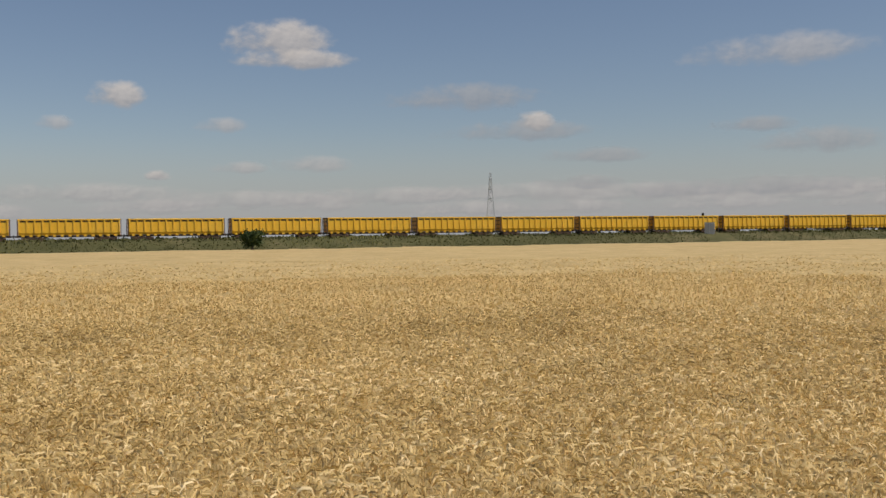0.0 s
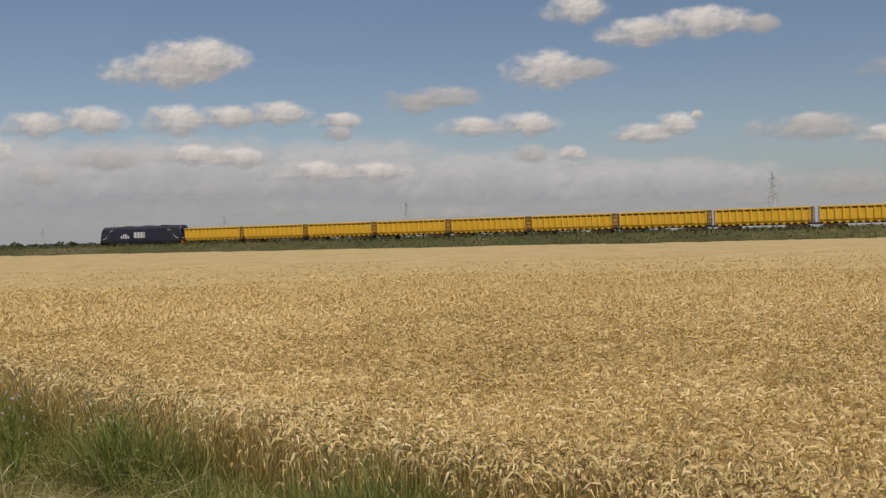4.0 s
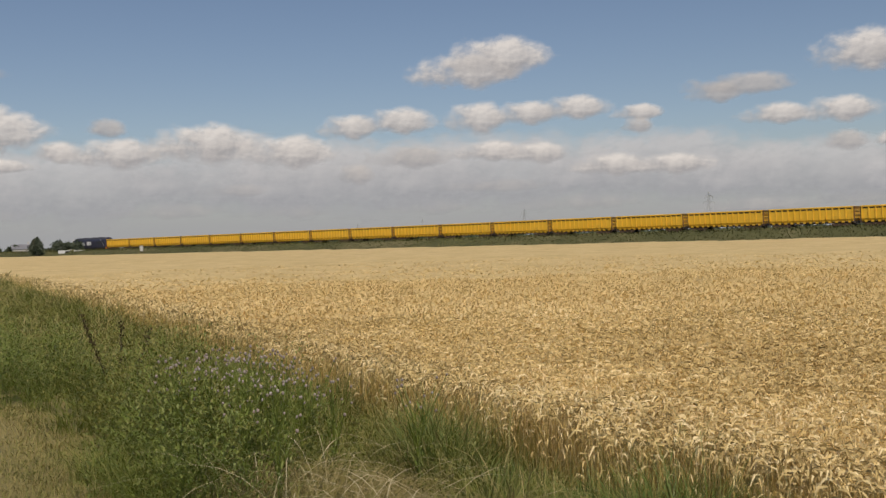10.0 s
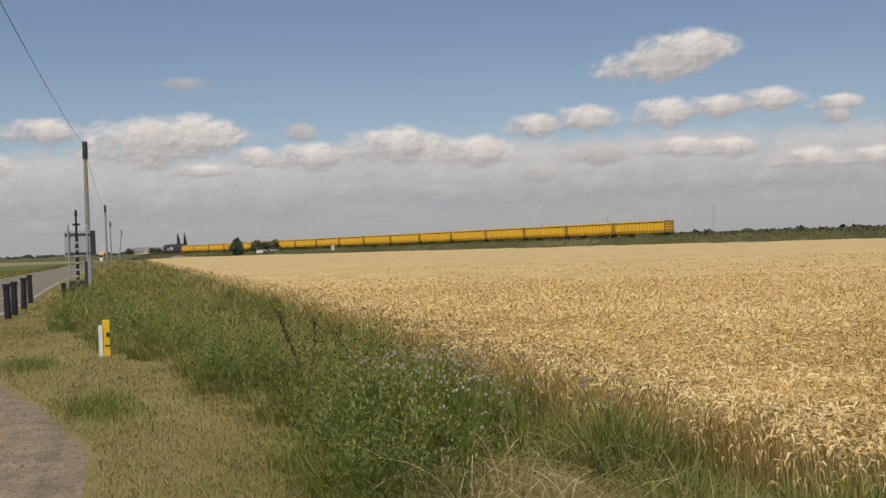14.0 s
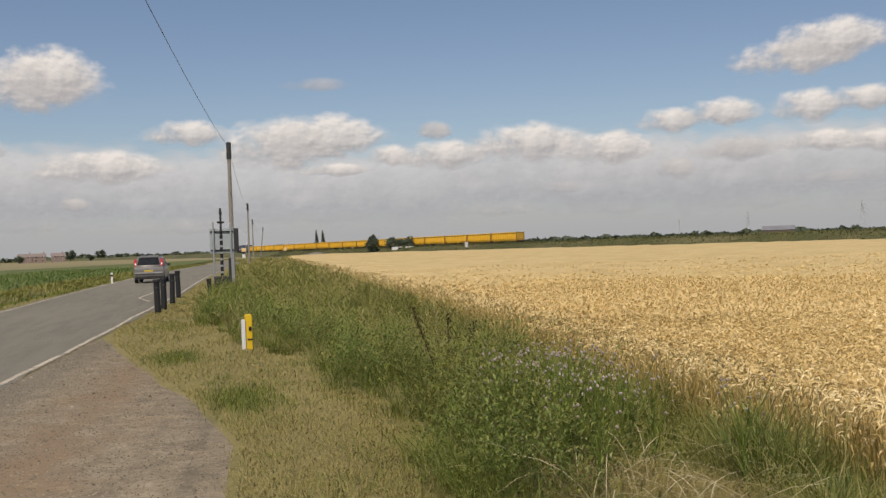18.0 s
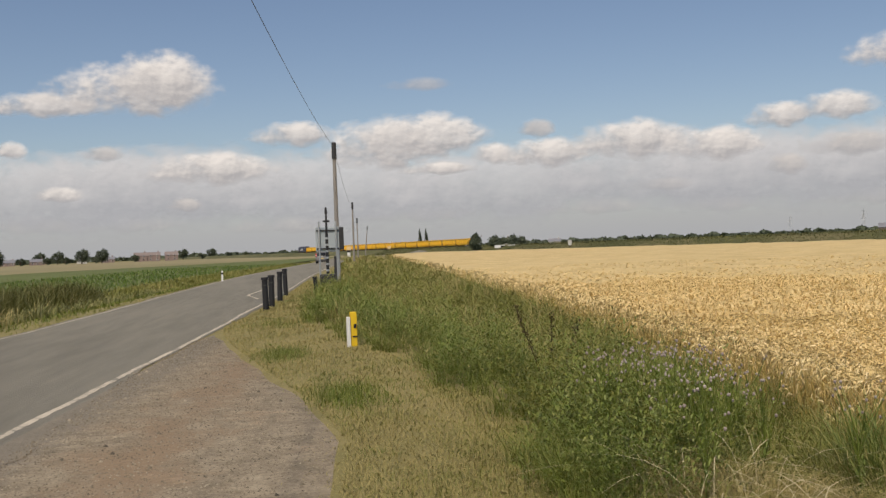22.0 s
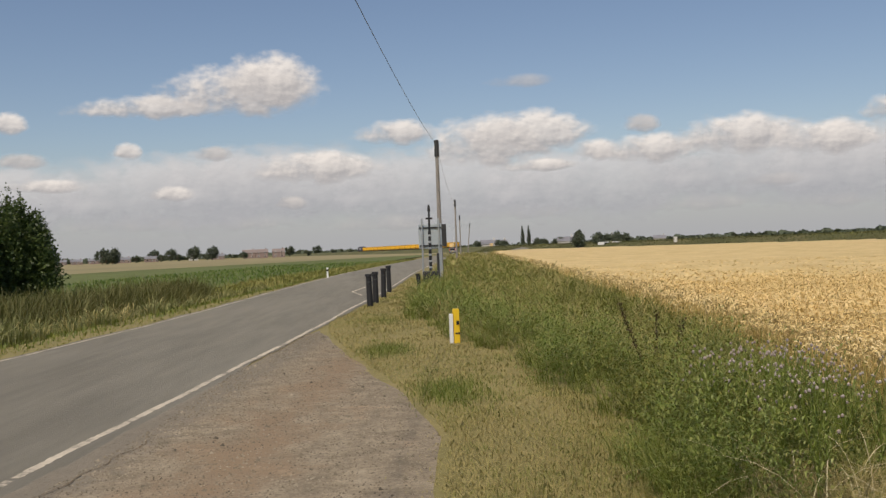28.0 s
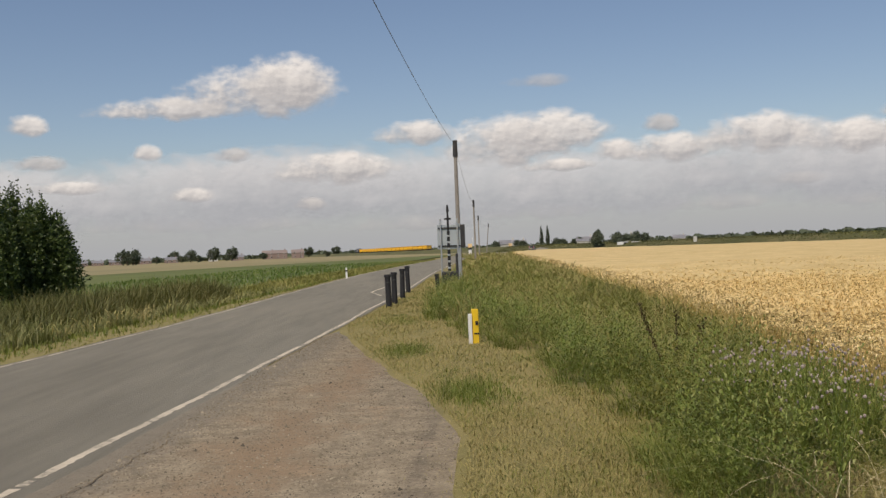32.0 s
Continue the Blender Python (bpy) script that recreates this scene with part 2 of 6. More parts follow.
# ---- mesh helpers ----
def finish(name, bm, material, smooth=False):
    me = bpy.data.meshes.new(name)
    bm.normal_update()
    bm.to_mesh(me)
    bm.free()
    me.materials.append(material)
    if smooth:
        for p in me.polygons:
            p.use_smooth = True
    return me


def part(name, bm, material, parent, label="", at=None, smooth=False):
    """One mesh object under a thing or a part. bm: a bmesh, or a mesh to share."""
    me = bm if isinstance(bm, bpy.types.Mesh) else finish(name, bm, material, smooth)
    ob = new(name, me)
    ob.parent = parent
    if at is not None:
        ob.matrix_basis = at
    return tagged(ob, label)


def thing(name, label, category, at=None, group="", kind=""):
    ob = new(name)
    ob.empty_display_size = 0.1
    if at is not None:
        ob.matrix_basis = at
    return tagged(ob, label, category, group, kind)


def box(bm, x0, x1, y0, y1, z0, z1, bevel=0.0):
    r = bmesh.ops.create_cube(bm, size=1.0, matrix=Matrix.Translation(((x0 + x1) / 2, (y0 + y1) / 2, (z0 + z1) / 2)) @ Matrix.Diagonal((x1 - x0, y1 - y0, z1 - z0, 1)))
    if bevel:
        edges = list({e for v in r["verts"] for e in v.link_edges})
        bmesh.ops.bevel(bm, geom=edges, offset=bevel, segments=2, affect="EDGES", profile=0.6)
    return bm


def boxm(x0, x1, y0, y1, z0, z1, bevel=0.0):
    return box(bmesh.new(), x0, x1, y0, y1, z0, z1, bevel)


def rod(bm, a, b, r0, r1=None, sides=8):
    """A tapered rod from a to b."""
    a, b = Vector(a), Vector(b)
    r1 = r0 if r1 is None else r1
    m = (b - a).to_track_quat("Z", "Y").to_matrix().to_4x4()
    bmesh.ops.create_cone(bm, cap_ends=True, segments=sides, radius1=r0, radius2=r1, depth=(b - a).length, matrix=Matrix.Translation((a + b) / 2) @ m)
    return bm


def rodm(a, b, r0, r1=None, sides=8):
    return rod(bmesh.new(), a, b, r0, r1, sides)


def prism(bm, profile, x0, x1):
    """A profile of (y, z) drawn out from x0 to x1."""
    lo = [bm.verts.new((x0, y, z)) for y, z in profile]
    hi = [bm.verts.new((x1, y, z)) for y, z in profile]
    n = len(profile)
    for i in range(n):
        bm.faces.new((lo[i], lo[(i + 1) % n], hi[(i + 1) % n], hi[i]))
    bm.faces.new(lo[::-1])
    bm.faces.new(hi)
    bmesh.ops.recalc_face_normals(bm, faces=bm.faces)
    return bm


def from_arrays(name, verts, faces, material):
    """A mesh object from vertex and quad or triangle arrays."""
    me = bpy.data.meshes.new(name)
    k = faces.shape[1]
    me.vertices.add(len(verts)), me.loops.add(faces.size), me.polygons.add(len(faces))
    me.vertices.foreach_set("co", verts.astype(np.float32).ravel())
    me.loops.foreach_set("vertex_index", faces.astype(np.int32).ravel())
    me.polygons.foreach_set("loop_start", np.arange(0, faces.size, k, dtype=np.int32))
    me.update(calc_edges=True)
    me.materials.append(material)
    return me


def ribbons(name, root, lean, height, width, droop, material, prof=(1, 0.9, 0.6, 0.08)):
    """Many blades: roots (n,3), azimuth of the lean, heights, widths, droop 0..1 (how far the tip hangs over)."""
    n = len(root)
    k = len(prof)
    s = np.linspace(0, 1, k)
    out = height[:, None] * (s[None] ** 2) * droop[:, None]
    up = height[:, None] * (s[None] - 0.55 * droop[:, None] * s[None] ** 3)
    d = np.stack([np.cos(lean), np.sin(lean), np.zeros(n)], 1)
    side_az = lean + np.pi / 2 + RNG.uniform(-0.7, 0.7, n)
    w = np.stack([np.cos(side_az), np.sin(side_az), np.zeros(n)], 1)
    mid = root[:, None] + d[:, None] * out[..., None] + np.array([0, 0, 1.0]) * up[..., None]
    half = 0.5 * width[:, None] * np.array(prof)[None]
    v = np.stack([mid - w[:, None] * half[..., None], mid + w[:, None] * half[..., None]], 2)
    idx = (np.arange(n) * k * 2)[:, None, None] + (np.arange(k - 1) * 2)[None, :, None]
    return from_arrays(name, v.reshape(-1, 3), (idx + np.array([0, 1, 3, 2])).reshape(-1, 4), material)


RNG = np.random.default_rng(7)


def wheat_ears(name, root, az, h, width, nod, material, coarse):
    """Wheat tops: a thin straw, then a plump ear that nods over."""
    n = len(root)
    if coarse:
        s_out, s_up, prof = np.array([0, 0.05, 0.13]), np.array([0.3, 1.0, 0.85]), np.array([0.6, 1.0, 0.6])
    else:
        s_out, s_up, prof = np.array([0, 0.02, 0.035, 0.09, 0.135]), np.array([-0.3, 0.85, 0.97, 1.0, 0.62]), np.array([0.14, 0.16, 0.8, 1.0, 0.3])
    out = s_out[None] * nod[:, None] * (1.15 if coarse else 0.9)
    up = h[:, None] * s_up[None] + (1 - nod[:, None]) * np.linspace(0, 1, len(prof))[None] ** 2 * 0.06
    d = np.stack([np.cos(az), np.sin(az), 0 * az], 1)
    sa = az + np.pi / 2 + RNG.uniform(-0.9, 0.9, n)
    tilt = RNG.uniform(-0.6, 0.6, n) if coarse else RNG.uniform(-1.1, 1.1, n)
    w = np.stack([np.cos(sa) * np.cos(tilt), np.sin(sa) * np.cos(tilt), np.sin(tilt)], 1)
    mid = root[:, None] + d[:, None] * out[..., None] + np.array([0, 0, 1.0]) * up[..., None]
    half = (0.5 * width[:, None] * prof[None])[..., None]
    v = np.stack([mid - w[:, None] * half, mid + w[:, None] * half], 2)
    k = len(prof)
    idx = (np.arange(n) * k * 2)[:, None, None] + (np.arange(k - 1) * 2)[None, :, None]
    return from_arrays(name, v.reshape(-1, 3), (idx + np.array([0, 1, 3, 2])).reshape(-1, 4), material)


# ---- lines of the plan ----
ROAD_X = [-900, -500, -415, -368, -325, -290, -250, -200, -127, -73, -41, -30, -17, -7, 0, 60, 420]
ROAD_Y = [200, 78, 50, 36, 22.2, 11.8, 7.6, 5.2, 0.3, -2.55, -3.65, -4.3, -4.98, -5.64, -6.05, -10, -33]


def road_y(x):
    """The road's middle line."""
    return np.interp(x, ROAD_X, ROAD_Y)


def road_smooth(x):
    return sum(road_y(np.asarray(x, float) + d) for d in (-8, -4, 0, 4, 8)) / 5


ROAD_HALF = 2.4


def wheat_y(x):
    """The near edge of the wheat."""
    y = np.interp(x, [-700, -400, -340, -300, -210, -90, -35, -18, -11, -5, -2, 0, 10, 60], [140, 52, 33, 23, 16.4, 9.9, 6.7, 5.5, 4.85, 4.5, 4.3, 4.1, 2.5, -3])
    x = np.asarray(x, float)
    return y + 0.1 * np.sin(x * 1.7) + 0.08 * np.sin(x * 4.1 + 1) + 0.05 * np.sin(x * 9.3)


TRACK_TURN = 0.2542                  # the track's normal, radians to the left of +Y
TRACK_D = 146.9
T_N = (-math.sin(TRACK_TURN), math.cos(TRACK_TURN))
T_A = (-math.cos(TRACK_TURN), -math.sin(TRACK_TURN))
RAIL_Z = 1.4
FIELD_Z, WHEAT_TOP = -0.35, 0.36


def track_bend(s):
    """How far the line swings away from straight, s metres along."""
    u = s - 420.0
    return 0.0102 * (u + np.sqrt(u * u + 3600.0))


def track_point(s, off=0.0):
    """A place s metres along the line from its nearest point, off metres beyond it."""
    off = off + float(track_bend(s))
    return (T_N[0] * (TRACK_D + off) + T_A[0] * s, T_N[1] * (TRACK_D + off) + T_A[1] * s)


def track_off(x, y):
    return x * T_N[0] + y * T_N[1] - TRACK_D


def ground_z(x, y):
    """Height of the ground sheet."""
    x, y = np.asarray(x, float), np.asarray(y, float)
    d = y - road_smooth(x)
    north = np.interp(d, [0, 2.6, 6.0, 7.0, 8.0, 9.5, 12.0], [-0.03, -0.006, -0.012, -0.04, -0.2, FIELD_Z - 0.05, FIELD_Z])
    south = np.interp(-d, [0, 3.0, 4.2, 6.0, 8.0, 10.0], [-0.03, -0.03, -0.06, -0.7, -0.7, -0.4])
    return np.where(d > 0, north, south)


# ---- ground ----
def grid_sheet(name, xs, ys, zfun, material, keep=None):
    X, Y = np.meshgrid(xs, ys)
    v = np.stack([X, Y, zfun(X, Y)], -1).reshape(-1, 3)
    nx, ny = len(xs), len(ys)
    i, j = np.meshgrid(np.arange(nx - 1), np.arange(ny - 1))
    f = np.stack([j * nx + i, j * nx + i + 1, (j + 1) * nx + i + 1, (j + 1) * nx + i], -1).reshape(-1, 4)
    if keep is not None:
        c = v[f].mean(1)
        f = f[keep(c[:, 0], c[:, 1])]
    return from_arrays(name, v, f, material)


gx = np.concatenate([np.linspace(-4800, -1000, 20), np.linspace(-950, -160, 60), np.arange(-156, 40, 1.0), np.linspace(42, 440, 40), np.linspace(600, 4800, 12)])
gy = np.concatenate([np.linspace(-4800, -200, 16), np.linspace(-150, -32, 30), np.arange(-30, 40, 0.8), np.linspace(42, 80, 20), np.linspace(120, 4800, 24)])
ground = new("ground", grid_sheet("ground", gx, gy, ground_z, M_GROUND))
tagged(ground, "flat fenland ground of dry grass and soil", "ground", kind="structure")

# road surface, its edge lines and worn patches
rx = np.concatenate([np.linspace(-900, -160, 60), np.arange(-158, 40, 2.0), np.linspace(44, 420, 30)])


def strip(name, xs, lo, hi, z, material, cross=2):
    """A strip along the road between two offsets from its middle, as functions of x."""
    c = road_smooth(xs)
    a, b = lo(xs) + c, hi(xs) + c
    t = np.linspace(0, 1, cross)
    Y = a[:, None] + (b - a)[:, None] * t[None]
    X = np.repeat(xs[:, None], cross, 1)
    Z = np.full_like(X, z) if np.isscalar(z) else z(X, Y)
    v = np.stack([X, Y, Z], -1).reshape(-1, 3)
    i, j = np.meshgrid(np.arange(len(xs) - 1), np.arange(cross - 1), indexing="ij")
    f = np.stack([i * cross + j, (i + 1) * cross + j, (i + 1) * cross + j + 1, i * cross + j + 1], -1).reshape(-1, 4)
    return from_arrays(name, v, f, material)


def camber(X, Y):
    """Crown of the road, and the ramp up to the level crossing."""
    return np.maximum(0.03 * (1 - ((Y - road_smooth(X)) / 2.7) ** 2), 0.004) + np.interp(X, [-470, -428, -404, -368], [0, 1.36, 1.36, 0])


def far_edge(x):
    """How far the tarmac's far edge lies from the middle line."""
    return np.interp(x, [-160, -86, -54, -45, -32, -25, 0], [3.0, 3.5, 3.15, 3.0, 2.5, 2.26, 2.26])


road = new("road", strip("road", rx, lambda x: -0.12 - far_edge(x) + 0.06 * np.sin(x * 0.9), lambda x: 2.5 + 0.03 * np.sin(x * 1.3) + np.interp(x, [-15, -10, 10, 14], [0, 0.5, 0.5, 0]), camber, M_ASPHALT, 7))
tagged(road, "worn grey asphalt country road with faded edge lines", "road", kind="structure")
def edge_line(off, half, worn):
    """A painted line in short pieces, flaked away where worn(x) is high."""
    xs = np.concatenate([np.arange(-160, -30, 1.0), np.arange(-30, 30, 0.07)])
    wob = 0.01 * np.sin(xs * 0.9) + 0.006 * np.sin(xs * 2.9) + RNG.normal(0, 0.004, len(xs))
    wide = half * RNG.uniform(0.75, 1.1, len(xs))
    me = strip("edge_line", xs, lambda x: off(x) + wob - wide, lambda x: off(x) + wob + wide, lambda X, Y: camber(X, Y) + 0.005, M_PAINT, 2)
    bm = bmesh.new()
    bm.from_mesh(me)
    gone = [f for f in bm.faces if RNG.random() < worn(f.calc_center_median().x)]
    bmesh.ops.delete(bm, geom=gone, context="FACES")
    bm.to_mesh(me)
    bm.free()
    tagged(new("edge_line", me), "worn cream painted line along the road's edge", "road marking", kind="structure")


edge_line(lambda x: np.interp(x, [-60, -29, -24, 0], [2.33, 2.33, 2.41, 2.42]), 0.046, lambda x: np.interp(x, [-9.0, -7.5], [0.0, 0.3]))
edge_line(lambda x: 0.05 - far_edge(x), 0.04, lambda x: 0.0)

# ---- wheat field ----
def in_wheat(x, y):
    return (y > wheat_y(x)) & (track_off(x, y) < -17.0 - 0.5 * np.sin(x * 0.05))


def wheat_top(x, y):
    """The uneven top of the crop, with shallow lodged hollows and wheel lines."""
    w = 0.05 * np.sin(x * 0.21 + 1.3 * np.sin(y * 0.13)) + 0.03 * np.sin(x * 0.67 + y * 0.4) + 0.02 * np.sin(y * 1.1 - x * 0.3)
    d = -track_off(x, y)
    lines = sum(np.exp(-((d - k) / 0.7) ** 2) for k in (38.0, 39.9, 66.0, 67.9, 94.0, 95.9, 122.0, 123.9))
    lodged = 0.25 * np.exp(-((x + 31.2) / 1.5) ** 2 - ((y - 9.1) / 0.6) ** 2) + 0.2 * np.exp(-((x + 98) / 9) ** 2 - ((y - 23.6) / 1.1) ** 2)
    return WHEAT_TOP + w * 0.7 - 0.18 * lines - lodged


def scatter_polar(r0, r1, density, az0=-36, az1=118):
    area = (r1 * r1 - r0 * r0) / 2 * radians(az1 - az0)
    n = int(area * density)
    r = np.sqrt(RNG.uniform(r0 * r0, r1 * r1, n))
    a = np.radians(RNG.uniform(az0, az1, n))
    x, y = -r * np.sin(a), r * np.cos(a)
    k = in_wheat(x, y)
    return x[k], y[k]


rr = np.concatenate([np.linspace(1.5, 40, 110), np.geomspace(41, 800, 110)])
aa = np.radians(np.linspace(-75, 128, 420))
RR, AA = np.meshgrid(rr, aa)
cx, cy = -RR * np.sin(AA), RR * np.cos(AA)
cz = wheat_top(cx, cy) - np.interp(RR, [8, 22, 42], [0.15, 0.1, 0.02]) + RNG.uniform(-0.04, 0.04, cx.shape)
nr = len(rr)
ii, jj = np.meshgrid(np.arange(len(aa) - 1), np.arange(nr - 1), indexing="ij")
cf = np.stack([ii * nr + jj, (ii + 1) * nr + jj, (ii + 1) * nr + jj + 1, ii * nr + jj + 1], -1).reshape(-1, 4)
cv = np.stack([cx, cy, cz], -1).reshape(-1, 3)
cc = cv[cf].mean(1)
cf = cf[in_wheat(cc[:, 0], cc[:, 1] - 0.7)]
wheat = thing("wheat_field", "ripe golden wheat standing in a wide field", "wheat", kind="stuff")
part("canopy", from_arrays("canopy", cv, cf, M_WHEATFAR), None, wheat)
for r0, r1, dens, wid, tall in ((1.5, 10, 700, 0.013, 0.11), (10, 18, 430, 0.016, 0.11), (18, 34, 165, 0.022, 0.1), (34, 46, 22, 0.04, 0.04), (46, 60, 9, 0.04, 0.025)):
    x, y = scatter_polar(r0, r1, dens)
    n = len(x)
    h = tall * RNG.uniform(0.8, 1.2, n)
    top = wheat_top(x, y) + RNG.normal(0, 0.03, n) + 0.045 * np.sin(x * 2.1 + np.sin(y * 1.7)) * np.sin(y * 2.6)
    root = np.stack([x, y, top - h], 1)
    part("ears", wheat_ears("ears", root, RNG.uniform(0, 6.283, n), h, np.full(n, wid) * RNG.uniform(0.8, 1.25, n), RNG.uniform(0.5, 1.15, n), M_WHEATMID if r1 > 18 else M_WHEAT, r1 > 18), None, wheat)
sx = 8 - np.geomspace(0.5, 340, 420)
sy = wheat_y(sx)
sag = np.interp(np.hypot(sx, sy), [8, 22, 42], [0.16, 0.11, 0.03])
edge = np.stack([np.stack([sx, sy + np.interp(sx, [-60, -20], [4.0, 1.0]), wheat_top(sx, sy) - sag + 0.01], 1), np.stack([sx, sy + 0.7, wheat_top(sx, sy + 0.7) - sag], 1), np.stack([sx, sy + 0.62, sx * 0 + 0.0], 1), np.stack([sx, sy + 0.58, sx * 0 + FIELD_Z - 0.05], 1)], 1)
edge[:, :3] += RNG.normal(0, 0.02, (len(sx), 3, 3))
i, j = np.meshgrid(np.arange(len(sx) - 1), np.arange(3), indexing="ij")
part("crop_side", from_arrays("crop_side", edge.reshape(-1, 3), np.stack([i * 4 + j, i * 4 + j + 1, i * 4 + j + 5, i * 4 + j + 4], -1).reshape(-1, 4), M_WHEATFAR), None, wheat)
# bent straws and ears that spill over the crop's edge
for lo, hi, cnt, wid in ((1.5, 20, 9000, 0.013), (20, 70, 4000, 0.022), (70, 330, 2500, 0.05)):
    x = 2 - np.exp(RNG.uniform(math.log(lo), math.log(hi), cnt))
    d = RNG.beta(1.3, 2.0, cnt)
    y = wheat_y(x) - 0.12 + 0.95 * d
    h = 0.13 * RNG.uniform(0.8, 1.5, cnt)
    top = wheat_top(x, y) + 0.03 - RNG.uniform(0, 1, cnt) ** 1.3 * 0.42 * (1 - 0.8 * d)
    part("edge_ears", wheat_ears("edge_ears", np.stack([x, y, top - h], 1), RNG.uniform(0, 6.283, cnt), h, wid * RNG.uniform(0.8, 1.25, cnt), RNG.uniform(0.3, 1.1, cnt), M_WHEAT, hi > 70), None, wheat)

for lo, hi, cnt, wid in ((1.5, 14, 6500, 0.007), (14, 60, 3500, 0.011)):
    x = 3 - np.exp(RNG.uniform(math.log(lo), math.log(hi), cnt))
    y = wheat_y(x) + 0.75 * RNG.beta(1.1, 1.5, cnt)
    tall = wheat_top(x, y) - FIELD_Z - RNG.uniform(0.0, 0.16, cnt)
    part("stalks", ribbons("stalks", np.stack([x, y, np.full(cnt, FIELD_Z - 0.03)], 1), RNG.uniform(0, 6.283, cnt), tall, wid * RNG.uniform(0.7, 1.4, cnt), RNG.uniform(0.0, 0.22, cnt), M_STALK, (0.8, 0.8, 0.8, 0.9)), None, wheat)

# ---- railway ----
TURN = math.degrees(math.atan2(T_A[1], T_A[0]))


def along(name, profile, s0, s1, material, steps=60):
    """A profile of (off, z) drawn along the line."""
    bm = bmesh.new()
    rows = []
    for i in range(steps + 1):
        s = s0 + (s1 - s0) * i / steps
        rows.append([bm.verts.new((*track_point(s, o), z)) for o, z in profile])
    for a, b in zip(rows, rows[1:]):
        for k in range(len(profile) - 1):
            bm.faces.new((a[k], a[k + 1], b[k + 1], b[k]))
    return finish(name, bm, material)


bank = new("embankment", along("embankment", [(-15, FIELD_Z - 0.1), (-13, FIELD_Z), (-9.5, 0.45), (-6.5, 1.5), (-4.8, 1.75), (-3.2, 1.12), (3.6, 1.12), (5.2, 1.95), (9, 0.4), (13, FIELD_Z - 0.1)], -900, 1600, M_EMBANK, 300))
tagged(bank, "low grassy railway embankment beyond the wheat", "embankment", kind="structure")
bed = new("ballast_bed", along("ballast_bed", [(-2.6, 1.1), (-1.6, 1.3), (1.6, 1.3), (2.6, 1.1)], -900, 1600, M_BALLAST))
tagged(bed, "grey stone ballast under the rails", "ballast", kind="structure")
for off in (-0.75, 0.75):
    r = new("rail", along("rail", [(off - 0.07, 1.27), (off - 0.035, RAIL_Z), (off + 0.035, RAIL_Z), (off + 0.07, 1.27)], -900, 1600, M_RAIL, 40))
    tagged(r, "rusty steel running rail on ballast", "rail", kind="structure")

# rough grass on the side of the bank
n = 95000
s = RNG.uniform(-330, 420, n)
o = RNG.uniform(-15.5, -3.2, n)
o = o + track_bend(s)
px, py = T_N[0] * (TRACK_D + o) + T_A[0] * s, T_N[1] * (TRACK_D + o) + T_A[1] * s
o = o - track_bend(s)
pz = np.interp(o, [-15, -13, -9.5, -6.5, -4.8, -3.2], [FIELD_Z - 0.1, FIELD_Z, 0.45, 1.5, 1.75, 1.12])
patch = np.sin(s * 0.11) + np.sin(s * 0.037 + 2) + RNG.normal(0, 0.5, n)
for nm, k, m, hh in (("bank_grass", patch < 1.5, M_BANKGRASS, 0.46), ("bank_grass", patch >= 1.5, M_OLIVE, 0.4)):
    c = int(k.sum())
    ob = new(nm, ribbons(nm, np.stack([px, py, pz - 0.05], 1)[k], RNG.uniform(0, 6.28, c), RNG.uniform(0.4, 1, c) * hh * np.where((o[k] > -6.6) & (o[k] < -3.6), 1.9, 1.0) * np.where(np.abs(s[k] + 104) < 2.5, 0.3, 1.0), RNG.uniform(0.06, 0.16, c), RNG.uniform(0.4, 1.3, c), m, (1, 0.8, 0.15)))
    tagged(ob, "rough tufted grass on the railway bank", "grass", kind="stuff")


# ---- wagons and locomotive ----
def wheelset(bm, x, r=0.46, half=0.75):
    for sgn in (-1, 1):
        rod(bm, (x, sgn * (half - 0.07), r), (x, sgn * (half + 0.07), r), r, None, 16)
    rod(bm, (x, -half, r), (x, half, r), 0.08)
    return bm


def bogie(parent, x, base=1.8, big=False):
    r = 0.53 if big else 0.46
    bm = bmesh.new()
    for sgn in (-1, 1):
        box(bm, x - base / 2 - 0.55, x + base / 2 + 0.55, sgn * 1.0 - 0.09, sgn * 1.0 + 0.09, 0.52, 0.82, 0.04)
        for dx in (-base / 2, base / 2):
            box(bm, x + dx - 0.2, x + dx + 0.2, sgn * 1.02 - 0.14, sgn * 1.02 + 0.14, 0.34, 0.66, 0.03)
    box(bm, x - 0.35, x + 0.35, -1.0, 1.0, 0.6, 0.85)
    b = part("bogie", bm, M_RUST, parent)
    xs = (-base / 2, base / 2) if not big else (-base / 2, 0, base / 2)
    for dx in xs:
        part("wheelset", wheelset(bmesh.new(), x + dx, r), M_DARK, b)


